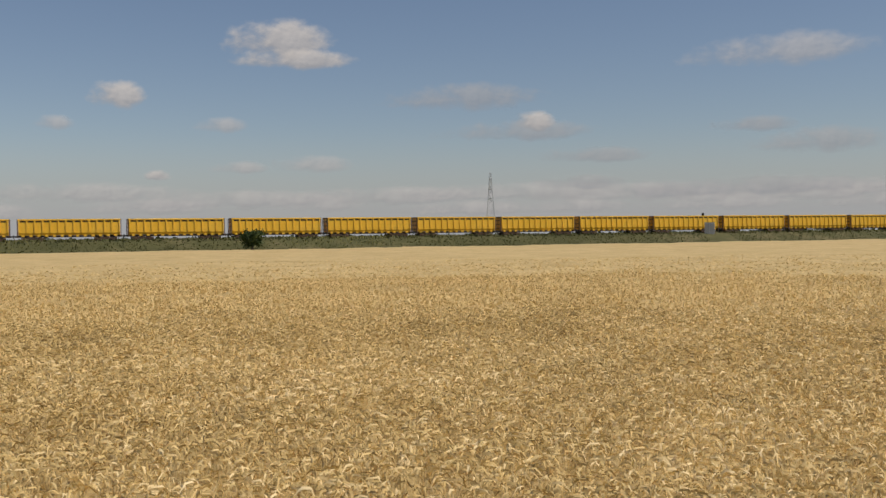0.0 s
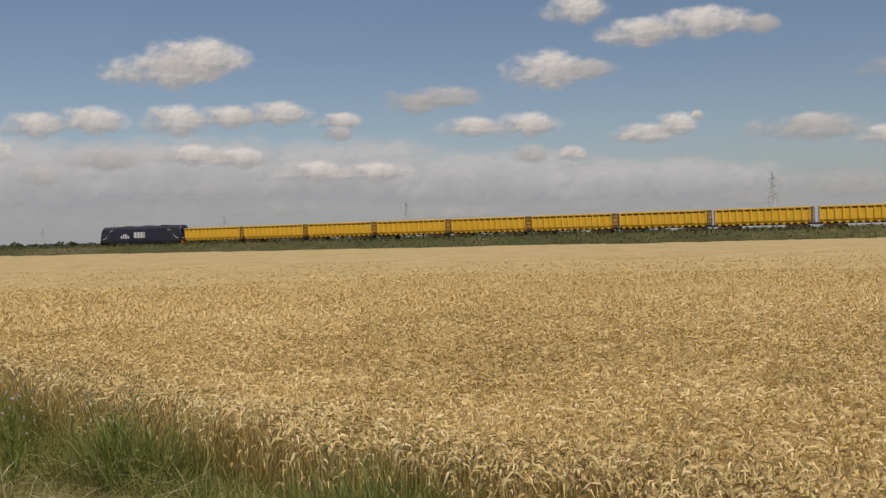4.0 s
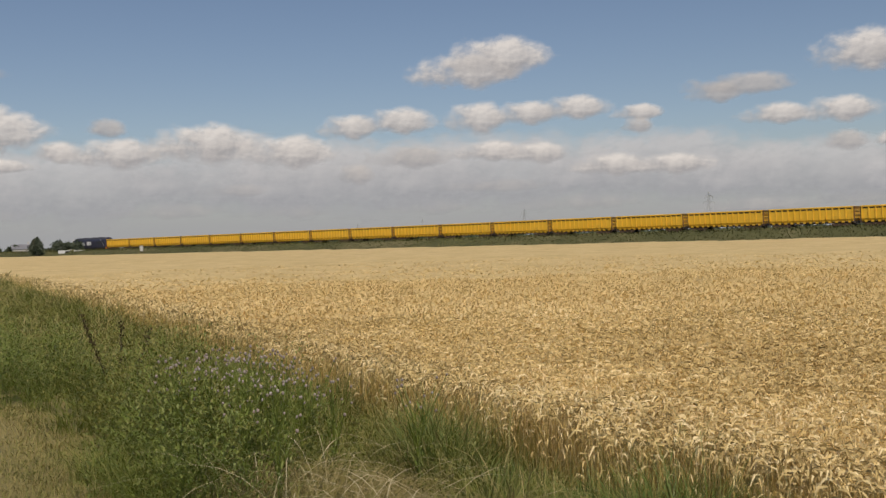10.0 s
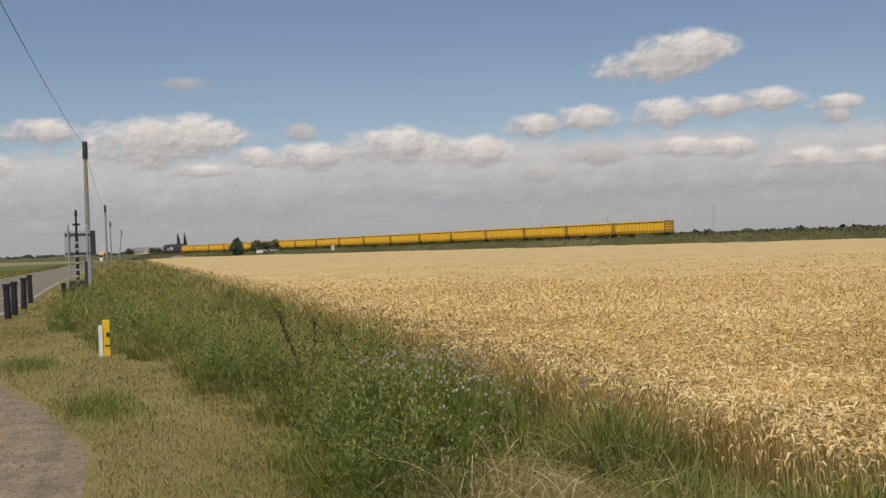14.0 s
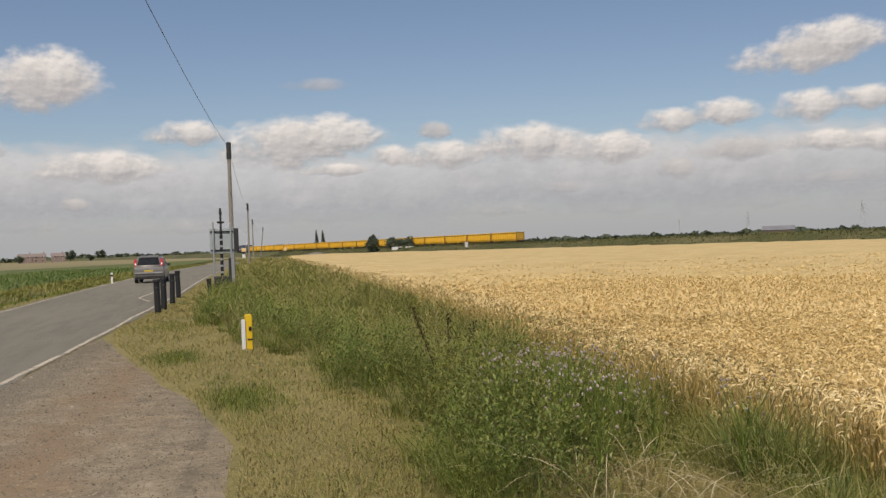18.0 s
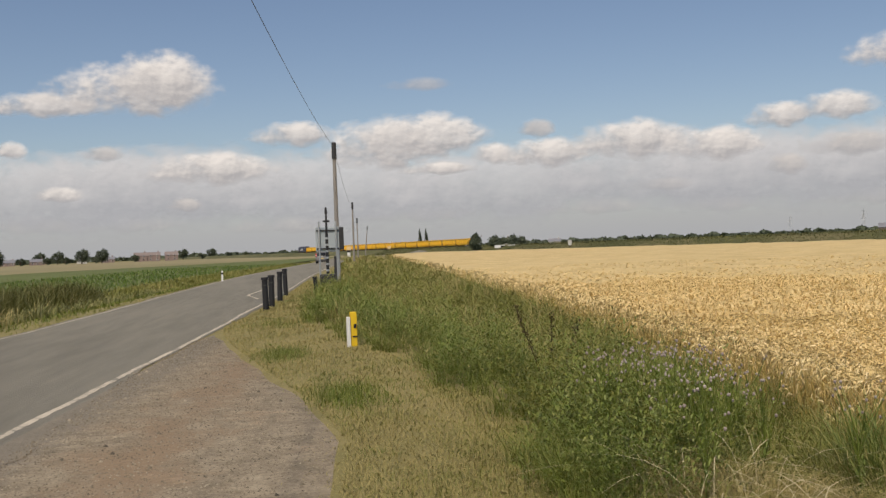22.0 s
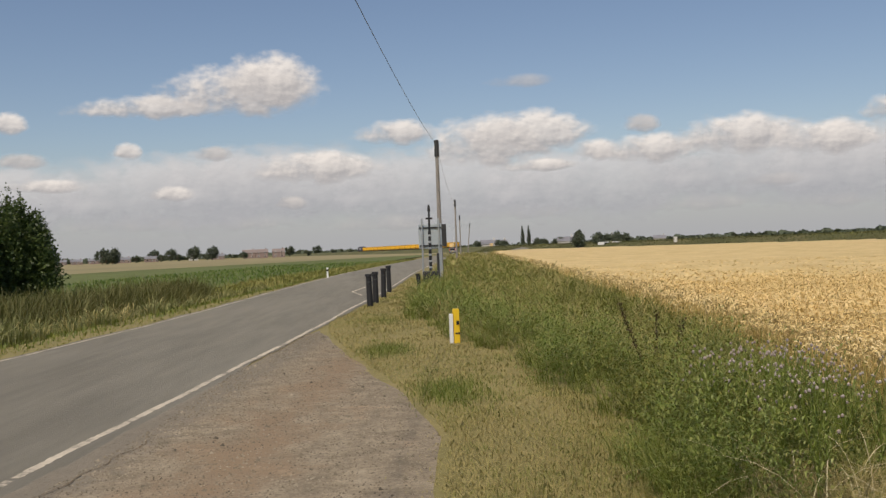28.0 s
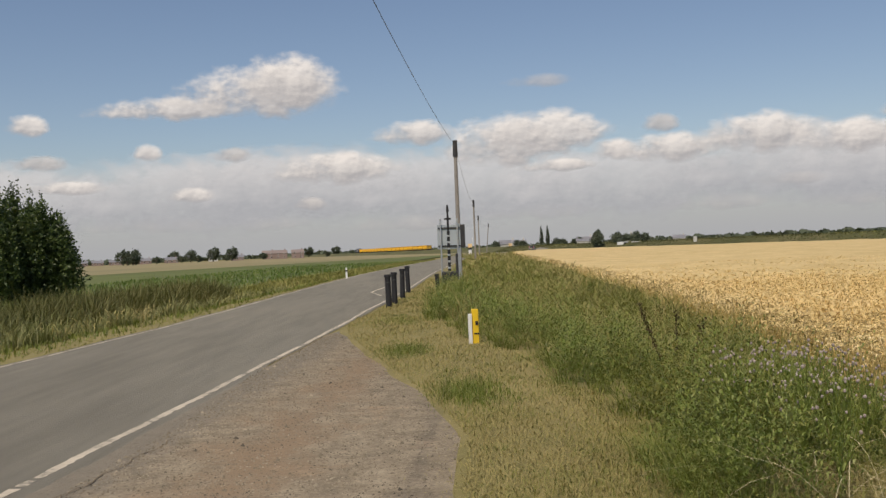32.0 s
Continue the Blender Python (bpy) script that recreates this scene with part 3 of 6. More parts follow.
def build_wagon():
    w = thing("box_wagon", "yellow ribbed open box wagon in a freight train", "rail wagon", group="wagons of the train")
    L, Z0, Z1 = 6.42, 1.12, 3.3
    bm = bmesh.new()
    for sgn in (-1, 1):
        prism(bm, [(sgn * 1.02, Z0), (sgn * 1.08, Z0), (sgn * 1.28, Z0 + 0.32), (sgn * 1.28, 3.1), (sgn * 1.22, 3.1), (sgn * 1.22, Z0 + 0.34)], -L, L)
    for x in (-L, L - 0.06):
        box(bm, x, x + 0.06, -1.2, 1.2, Z0, 3.1)
    box(bm, -L, L, -1.05, 1.05, Z0, Z0 + 0.08)
    body = part("body", bm, M_WAGON, w)
    rim = bmesh.new()
    for sgn in (-1, 1):
        prism(rim, [(sgn * 1.2, 3.1), (sgn * 1.4, 3.12), (sgn * 1.4, 3.27), (sgn * 1.36, Z1), (sgn * 1.2, Z1)], -L - 0.05, L + 0.05)
    for x in (-L - 0.05, L - 0.1):
        box(rim, x, x + 0.15, -1.2, 1.2, 3.1, Z1)
    part("top_rim", rim, M_WAGON, w)
    rib = bmesh.new()
    prism(rib, [(1.09, Z0 + 0.02), (1.29, Z0 + 0.34), (1.29, 3.1), (1.385, 3.1), (1.385, Z0 + 0.42), (1.2, Z0 + 0.02)], -0.075, 0.075)
    rib_me = finish("rib", rib, M_WAGON)
    slot = finish("slot", boxm(-0.34, 0.34, 1.275, 1.3, 2.88, 3.06), M_RUST)
    foot = finish("drain_foot", boxm(-0.2, 0.2, 0.98, 1.2, 0.94, 1.2, 0.02), M_WAGON)
    for i in range(14):
        x = -L + 0.1 + i * (2 * L - 0.2) / 13
        for turn in (0, 180):
            part("rib", rib_me, None, w, at=pose(x, 0, 0, 0, 0, turn))
            if i < 13:
                part("slot", slot, None, body, at=pose(x + (2 * L - 0.2) / 26, 0, 0, 0, 0, turn))
                part("drain_foot", foot, None, body, at=pose(x + (2 * L - 0.2) / 26, 0, 0, 0, 0, turn))
    bm = bmesh.new()
    box(bm, -6.6, 6.6, -0.35, 0.35, 0.86, 1.1)
    for x in (-6.6, 6.42):
        box(bm, x, x + 0.18, -1.25, 1.25, 0.84, 1.12)
    part("underframe", bm, M_RUST, w)
    # open end platform with ladder and uprights, their shade painted in as dark brown
    for x in (-6.58, 6.5):
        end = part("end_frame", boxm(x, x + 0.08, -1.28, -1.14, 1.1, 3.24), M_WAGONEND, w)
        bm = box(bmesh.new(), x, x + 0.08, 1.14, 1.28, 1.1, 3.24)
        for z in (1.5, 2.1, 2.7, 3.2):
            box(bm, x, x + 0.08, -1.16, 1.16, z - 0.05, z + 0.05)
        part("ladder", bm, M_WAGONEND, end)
    for x in (-7.0, 6.6):
        for y in (-0.86, 0.86):
            bm = rodm((x, y, 0.98), (x + 0.4, y, 0.98), 0.09)
            rod(bm, (x if x < 0 else x + 0.36, y, 0.98), (x + 0.04 if x < 0 else x + 0.4, y, 0.98), 0.22, None, 14)
            part("buffer", bm, M_DARK, w)
    bogie(w, -4.6)
    bogie(w, 4.6)
    return w


def build_locomotive():
    """Heavy freight diesel: flat-sided body, sloped cabs, six axles. It faces +x."""
    g = thing("locomotive", "dark blue freight diesel locomotive heading a yellow train", "locomotive")
    side = [(1.28, 1.02), (1.32, 1.2), (1.32, 2.75), (1.2, 3.25), (0.85, 3.62), (0.4, 3.78), (-0.4, 3.78), (-0.85, 3.62), (-1.2, 3.25), (-1.32, 2.75), (-1.32, 1.2), (-1.28, 1.02)]
    part("body", prism(bmesh.new(), side, -8.2, 8.2), M_LOCO, g)
    part("roof", prism(bmesh.new(), [(1.12, 3.36), (0.86, 3.66), (0.4, 3.83), (-0.4, 3.83), (-0.86, 3.66), (-1.12, 3.36)], -9.9, 9.9), M_LOCOROOF, g)
    for x in (-5.5, -1.2, 4.0):
        part("roof_fan", boxm(x - 0.9, x + 0.9, -0.6, 0.6, 3.8, 3.92, 0.03), M_LOCOROOF, g)
    for sgn in (1, -1):
        bm = bmesh.new()
        rings = []
        for x, k, zt in ((8.2, 1.0, 3.78), (9.95, 1.0, 3.77), (10.12, 0.99, 3.6), (10.3, 0.97, 2.5), (10.36, 0.96, 1.05)):
            rings.append([bm.verts.new((sgn * x, y * k, 1.02 + (z - 1.02) * (zt - 1.02) / 2.76 if zt > 1.02 else 1.02)) for y, z in side])
        for a, b in zip(rings, rings[1:]):
            for i in range(len(side)):
                bm.faces.new((a[i], a[(i + 1) % len(side)], b[(i + 1) % len(side)], b[i]))
        bm.faces.new(rings[-1])
        bmesh.ops.recalc_face_normals(bm, faces=bm.faces)
        cab = part("cab", bm, M_LOCO, g)
        bm = bmesh.new()
        for y0, y1 in ((-1.0, -0.1), (0.1, 1.0)):
            vs = [bm.verts.new((sgn * x, y, z)) for x, y, z in ((10.34, y0, 2.42), (10.34, y1, 2.42), (10.22, y1, 3.14), (10.22, y0, 3.14))]
            bm.faces.new(vs)
        bmesh.ops.solidify(bm, geom=bm.faces[:], thickness=0.06)
        part("windscreen", bm, M_GLASS, cab)
        for y in (-1, 1):
            part("cab_window", boxm(sgn * 9.0 - 0.35, sgn * 9.0 + 0.35, y * 1.325 - 0.012, y * 1.325 + 0.012, 2.35, 2.85), M_GLASS, cab)
            part("cab_door", boxm(sgn * 8.2 - 0.3, sgn * 8.2 + 0.3, y * 1.335 - 0.012, y * 1.335 + 0.012, 1.2, 3.0), M_LOCOROOF, cab)
            bm = bmesh.new()
            for i in range(8):      # pale swooping stripe round the cab
                a, b = i / 8, (i + 1) / 8
                f = lambda u: 1.45 + 1.6 / (1 + math.exp(-9 * (u - 0.5)))
                xa, xb = sgn * (9.7 - 2.6 * a), sgn * (9.7 - 2.6 * b)
                vs = [bm.verts.new(p) for p in ((xa, y * 1.345, f(a)), (xb, y * 1.345, f(b)), (xb, y * 1.345, f(b) + 0.2), (xa, y * 1.345, f(a) + 0.2))]
                bm.faces.new(vs)
            bmesh.ops.solidify(bm, geom=bm.faces[:], thickness=0.008)
            part("stripe", bm, M_WHITE, cab)
            part("headlamp", rodm((sgn * 10.3, y * 0.8, 1.55), (sgn * 10.4, y * 0.8, 1.55), 0.12, None, 12), M_WHITE, cab)
            bm = rodm((sgn * 10.3, y * 0.86, 1.05), (sgn * 10.7, y * 0.86, 1.05), 0.1)
            rod(bm, (sgn * 10.66, y * 0.86, 1.05), (sgn * 10.7, y * 0.86, 1.05), 0.25, None, 14)
            part("buffer", bm, M_DARK, cab)
        part("buffer_beam", boxm(sgn * 10.3 - 0.1, sgn * 10.3 + 0.1, -1.2, 1.2, 0.55, 1.15), M_ORANGE if sgn < 0 else M_DARK, cab)
    # white lettering drawn as plain shapes on both sides
    for y in (-1, 1):
        for x0, x1, z0, z1 in ((0.72, 1.55, 1.7, 2.75), (-0.08, 0.68, 1.7, 2.75), (-0.85, -0.12, 1.7, 2.75), (-1.3, -0.89, 1.7, 2.75), (4.45, 5.0, 1.65, 2.15), (3.9, 4.4, 1.65, 2.45), (3.3, 3.85, 1.65, 2.45), (2.75, 3.25, 1.65, 2.15)):
            a, b = x0, x1
            part("marking", boxm(a + 0.06, b - 0.06, y * 1.326 - 0.01, y * 1.326 + 0.01, z0, z1, 0.004), M_WHITE, g)
        part("grille", boxm(-7.6, -4.9, y * 1.33 - 0.012, y * 1.33 + 0.012, 2.1, 2.7), M_DARK, g)
    part("sill", boxm(-9.9, 9.9, -1.34, 1.34, 0.9, 1.04), M_DARK, g)
    part("fuel_tank", boxm(-3.4, 3.4, -1.2, 1.2, 0.35, 0.95, 0.1), M_DARK, g)
    bogie(g, -6.6, 3.6, True)
    bogie(g, 6.6, 3.6, True)
    for o in g.children:      # the body stands a little taller than the wagons
        if o.name.split(".")[0] not in ("bogie", "fuel_tank", "sill"):
            o.matrix_basis = Matrix.Translation((0, 0, -0.06)) @ Matrix.Diagonal((1, 1, 1.06, 1))
    return g


TRAIN_S, TRAIN_V = 31.03, 25.352     # where the first coupling is at the start, and the speed
CLOCK = [0, 0.1, 0.5] + list(range(1, 32)) + [31.5, 31.9, 32]


def on_track(s):
    x, y = track_point(s)
    slope = float(track_bend(s + 5) - track_bend(s - 5)) / 10
    return pose(x, y, RAIL_Z, 0, 0, TURN - math.degrees(math.atan(slope)))


loco = build_locomotive()
LOCO_OFF = 10.75
wagons = [build_wagon()]
for i in range(17):
    wagons.append(copy_thing(wagons[0], on_track(TRAIN_S - 14 * i)))


# ---- car ----
def build_car():
    """Silver people carrier seen from behind. It faces +x."""
    c = thing("car", "silver people carrier driving away along the road", "car")
    bm = bmesh.new()
    rings = []
    prof = [(-2.1, 0.45, 0.7, 0.78), (-2.16, 0.4, 0.93, 0.87), (-2.08, 0.34, 1.03, 0.9), (-1.2, 0.22, 1.06, 0.92), (1.0, 0.22, 1.02, 0.92), (1.7, 0.25, 0.9, 0.88), (2.1, 0.35, 0.7, 0.74)]
    for x, z0, z1, hw in prof:
        h = z1 - z0
        rings.append([bm.verts.new((x, y * hw, z0 + h * k)) for y, k in ((-0.9, 0), (-0.98, 0.25), (-1, 0.6), (-0.97, 0.88), (-0.9, 1), (0.9, 1), (0.97, 0.88), (1, 0.6), (0.98, 0.25), (0.9, 0))])
    for a, b in zip(rings, rings[1:]):
        for i in range(10):
            bm.faces.new((a[i], a[(i + 1) % 10], b[(i + 1) % 10], b[i]))
    bm.faces.new(rings[0][::-1]), bm.faces.new(rings[-1])
    bmesh.ops.recalc_face_normals(bm, faces=bm.faces)
    body = part("body", bm, M_CAR, c, smooth=True)
    bm = bmesh.new()
    rings = []
    for x0, x1, w0, w1, z in ((-2.1, 1.3, 0.86, 0.86, 1.02), (-2.02, 0.95, 0.82, 0.82, 1.2), (-1.9, 0.6, 0.75, 0.75, 1.45), (-1.72, 0.3, 0.66, 0.66, 1.6), (-1.5, 0.0, 0.5, 0.5, 1.67)):
        xm = (x0 + x1) / 2
        rings.append([bm.verts.new(p) for p in ((x0, -w0 * 0.86, z), (x0 + 0.14, -w0, z), (xm, -w0 * 1.02, z), (x1 - 0.3, -w1, z), (x1, -w1 * 0.7, z), (x1, w1 * 0.7, z), (x1 - 0.3, w1, z), (xm, w0 * 1.02, z), (x0 + 0.14, w0, z), (x0, w0 * 0.86, z))])
    for a, b in zip(rings, rings[1:]):
        for i in range(10):
            bm.faces.new((a[i], a[(i + 1) % 10], b[(i + 1) % 10], b[i]))
    bm.faces.new(rings[-1])
    bmesh.ops.recalc_face_normals(bm, faces=bm.faces)
    cabin = part("cabin", bm, M_CAR, c, smooth=True)

    def pane(name, pts, m, par):
        b = bmesh.new()
        b.faces.new([b.verts.new(p) for p in pts])
        bmesh.ops.solidify(b, geom=b.faces[:], thickness=0.02)
        return part(name, b, m, par)
    pane("rear_window", [(-2.1, -0.66, 1.1), (-2.1, 0.66, 1.1), (-1.86, 0.56, 1.56), (-1.86, -0.56, 1.56)], M_GLASS, cabin)
    for y in (-1, 1):
        pane("side_window", [(-1.75, y * 0.885, 1.08), (0.8, y * 0.885, 1.08), (0.3, y * 0.75, 1.5), (-1.6, y * 0.75, 1.5)], M_GLASS, cabin)
        part("tail_lamp", boxm(-2.1, -1.84, y * 0.78 - 0.07, y * 0.78 + 0.07, 1.0, 1.46, 0.03), M_TAIL, c, "red tall tail lamp")
        # sun glint added as a small glowing block, not a lamp
        part("tail_lamp_glint", boxm(-2.13, -2.0, y * 0.77 - 0.04, y * 0.77 + 0.04, 1.1, 1.22, 0.02), M_GLINT, c)
        part("reflector", boxm(-2.2, -2.1, y * 0.72 - 0.1, y * 0.72 + 0.1, 0.5, 0.58, 0.02), M_TAIL, c)
        part("mirror", boxm(0.75, 0.9, y * 0.98 - 0.1, y * 0.98 + 0.1, 1.0, 1.16, 0.03), M_DARK, c)
        part("roof_rail", rodm((-1.6, y * 0.6, 1.63), (0.2, y * 0.6, 1.64), 0.025), M_DARK, c)
        for x in (-1.35, 1.35):
            wh = part("wheel", rodm((x, y * 0.7, 0.31), (x, y * 0.9, 0.31), 0.31, None, 20), M_TYRE, c)
            part("rim", rodm((x, y * 0.895, 0.31), (x, y * 0.91, 0.31), 0.19, None, 12), M_GALV, wh)
    part("bumper", boxm(-2.24, -2.0, -0.84, 0.84, 0.4, 0.66, 0.06), M_CAR, c)
    part("bumper_strip", boxm(-2.26, -2.2, -0.8, 0.8, 0.5, 0.57, 0.015), M_DARK, c)
    part("lower_valance", boxm(-2.2, -2.0, -0.78, 0.78, 0.26, 0.41, 0.04), M_DARK, c)
    part("tailgate_seam", boxm(-2.175, -2.15, -0.74, 0.74, 0.985, 1.0), M_DARK, c)
    part("number_plate", boxm(-2.2, -2.17, -0.26, 0.26, 0.68, 0.78), M_PLATE, c)
    return c


car = build_car()


def car_pose(t):
    x = -56.0 - 21.5 * (t - 17.5)
    x = max(min(x, 400), -860)
    d = float(road_smooth(x - 3) - road_smooth(x + 3))
    return pose(x, float(road_smooth(x)) - 0.62, 0.03, 0, 0, math.degrees(math.atan2(d, -6)))


# ---- poles and wires ----
def build_pole(x, y, h, lean=0.0, old=False):
    p = thing("telegraph_pole", "weathered wooden telegraph pole beside the road", "utility pole", pose(x, y, -0.3, lean, 0, 0), "telegraph poles along the road")
    part("shaft", rodm((0, 0, 0), (0, 0, h + 0.3), 0.15, 0.1, 12), M_POLE, p)
    part("cap", rodm((0, 0, h - 0.65), (0, 0, h + 0.34), 0.15, 0.14, 12), M_DARK, p)
    bm = bmesh.new()
    for k in range(6):
        rod(bm, (-0.22 if k % 2 else 0.0, 0, h - 3.6 + k * 0.45), (0.0 if k % 2 else 0.22, 0, h - 3.6 + k * 0.45), 0.015)
    part("step_irons", bm, M_DARK, p)
    part("insulator", rodm((0, -0.14, h - 0.2), (0, -0.14, h), 0.05, 0.03), M_WHITE, p)
    return p


POLES = [(-62.0, 1.5, 8.2, 0), (-145, 5.8, 8.5, 0), (-216, 9.5, 8.5, 0), (-288, 14.6, 8.5, -6), (22.0, -4.0, 8.6, 0)]
for x, y, h, lean in POLES:
    build_pole(x, y, h, lean)


def wire(a, b, sag, r=0.012):
    bm = bmesh.new()
    a, b = Vector(a), Vector(b)
    pts = [a.lerp(b, i / 20) - Vector((0, 0, sag * 4 * (i / 20) * (1 - i / 20))) for i in range(21)]
    side = (b - a).cross(Vector((0, 0, 1))).normalized()
    rings = [[bm.verts.new(p + side * (r * math.cos(k * 1.2566)) + Vector((0, 0, r * math.sin(k * 1.2566)))) for k in range(5)] for p in pts]
    for p, q in zip(rings, rings[1:]):
        for k in range(5):
            bm.faces.new((p[k], p[(k + 1) % 5], q[(k + 1) % 5], q[k]))
    return tagged(new("overhead_wire", finish("overhead_wire", bm, M_DARK)), "thin dark overhead telephone wire between the poles", "wire")


wire((22.0, -4.0, 8.3), (-62.0, 1.5, 7.95), 1.0, 0.009)
wire((-62.0, 1.5, 8.0), (-145, 5.8, 8.3), 1.0, 0.01)
wire((-145, 5.8, 8.3), (-216, 9.5, 8.3), 0.9, 0.012)
wire((-216, 9.5, 8.3), (-288, 14.6, 8.3), 0.9, 0.014)


# ---- roadside furniture ----
def build_bollard(x, y, h, lean=0.0):
    b = thing("bollard", "black plastic roadside bollard on the grass verge", "bollard", pose(x, y, -0.06, lean, 0, 0), "bollards by the crossing")
    part("post", rodm((0, 0, 0), (0, 0, h), 0.092, 0.085, 14), M_BLACK, b)
    part("cap", rodm((0, 0, h - 0.02), (0, 0, h + 0.06), 0.115, 0.1, 14), M_BLACK, b)
    part("collar", rodm((0, 0, h - 0.2), (0, 0, h - 0.16), 0.097, 0.097, 14), M_DARK, b)


for x, y, h, ln in ((-30.57, -1.42, 0.98, 1), (-32.4, -1.32, 1.0, 0), (-36.4, -1.2, 1.03, -1), (-40.6, -1.1, 1.06, 1), (-44.2, 0.1, 0.62, 4)):
    build_bollard(x, y, h, ln)

sign = thing("road_sign", "grey back of a large road sign on two steel posts", "road sign", pose(-50, 0.75, 0, 0, 0, 12))
for y in (-0.42, 0.42):
    part("post", rodm((0, y, -0.2), (0, y, 3.15), 0.045, None, 10), M_GALV, sign)
panel = part("panel", boxm(-0.1, -0.06, -0.58, 0.58, 1.68, 2.86, 0.01), M_SIGNBACK, sign)
for z in (1.82, 2.7):
    part("rail", boxm(-0.06, -0.02, -0.55, 0.55, z - 0.035, z + 0.035), M_DARK, panel)
sign2 = thing("road_sign", "dark-backed smaller sign standing behind the larger one", "road sign", pose(-54, 1.35, 0, 0, 0, 0))
part("post", rodm((0, 0, -0.2), (0, 0, 3.0), 0.05, None, 10), M_GALV, sign2)
part("panel", boxm(-0.06, -0.02, -0.3, 0.3, 1.75, 2.95, 0.02), M_DARK, sign2)

mast = thing("striped_mast", "black and white striped mast with a dark base cabinet", "mast", pose(-48.2, 0.68, 0))
part("shaft", rodm((0, 0, 0.4), (0, 0, 2.5), 0.07, None, 12), M_BLACK, mast)
for i in range(6):
    part("band", rodm((0, 0, 0.75 + i * 0.3), (0, 0, 0.84 + i * 0.3), 0.075, None, 12), M_GALV, mast)
part("upper_mast", rodm((0, 0, 2.48), (0, 0, 3.45), 0.055, 0.045, 12), M_BLACK, mast)
part("head", rodm((0, 0, 3.45), (0, 0, 3.75), 0.075, 0.04, 10), M_BLACK, mast)
part("side_bracket", boxm(-0.08, 0.08, -0.16, 0.16, 3.05, 3.14, 0.02), M_BLACK, mast)
part("cabinet", boxm(-0.3, 0.3, -0.38, 0.38, -0.1, 0.62, 0.05), M_DARK, mast)
part("arm_bracket", boxm(-0.15, 0.15, 0.3, 0.42, 0.2, 1.45, 0.03), M_DARK, mast)

marker = thing("marker_post", "yellow and white plastic marker post on the verge", "marker post", pose(-17.9, 0.63, -0.05, 0, 0, 10))
part("yellow_post", boxm(-0.04, 0.04, -0.03, 0.085, 0, 0.64, 0.015), M_YELLOWPOST, marker)
part("white_post", boxm(0.0, 0.07, -0.1, -0.036, 0, 0.56, 0.014), M_WHITE, marker, "white faded post beside the yellow one")
part("plate", boxm(0.041, 0.05, 0.025, 0.07, 0.36, 0.43), M_BLACK, marker)
part("plate", boxm(0.041, 0.05, 0.0, 0.085, 0.2, 0.225), M_BLACK, marker)
reflector = thing("verge_post", "small white reflector post on the far verge", "marker post", pose(-68, -5.9, -0.05))
part("post", boxm(-0.04, 0.04, -0.06, 0.06, 0, 0.75, 0.01), M_WHITE, reflector)
part("band", boxm(-0.045, 0.045, -0.062, 0.062, 0.5, 0.62), M_DARK, reflector)


# ---- pylons ----
def build_pylon():
    p = thing("pylon", "distant steel lattice electricity pylon", "pylon", group="pylon line")
    H = 46.0
    f = lambda z: 3.6 * (1 - z / H) ** 1.25 + 0.55
    bm = bmesh.new()
    zs = [0, 7, 13, 18.5, 23, 27, 30.5, 34, 37.5, 41, 46]
    for z0, z1 in zip(zs, zs[1:]):
        a, b = f(z0), f(z1)
        cs0 = [(a, a), (-a, a), (-a, -a), (a, -a)]
        cs1 = [(b, b), (-b, b), (-b, -b), (b, -b)]
        for i in range(4):
            j = (i + 1) % 4
            rod(bm, (*cs0[i], z0), (*cs1[i], z1), 0.11, None, 4)
            rod(bm, (*cs0[i], z0), (*cs1[j], z1), 0.06, None, 4)
            rod(bm, (*cs0[j], z0), (*cs1[i], z1), 0.06, None, 4)
            rod(bm, (*cs1[i], z1), (*cs1[j], z1), 0.06, None, 4)
    part("tower", bm, M_PYLON, p)
    for z, w in ((28, 6.0), (34.5, 7.5), (41, 5.2)):
        for sgn in (-1, 1):
            bm = bmesh.new()
            for y in (-0.7, 0.7):
                rod(bm, (0, y, z), (sgn * w, 0, z), 0.12, None, 4)
                rod(bm, (0, y, z + 1.8), (sgn * w, 0, z), 0.1, None, 4)
            arm = part("cross_arm", bm, M_PYLON, p)
            part("insulator", rodm((sgn * w, 0, z), (sgn * w, 0, z - 3), 0.16), M_PYLON, arm)
    return p


PYLONS = [(119, 695), (-342, 745), (-828, 840), (-1310, 930), (-1790, 1020), (-2270, 1110), (560, 645)]
first = build_pylon()
first.matrix_basis = pose(*PYLONS[0], FIELD_Z, 0, 0, 84)
for x, y in PYLONS[1:]:
    copy_thing(first, pose(x, y, FIELD_Z, 0, 0, 82))


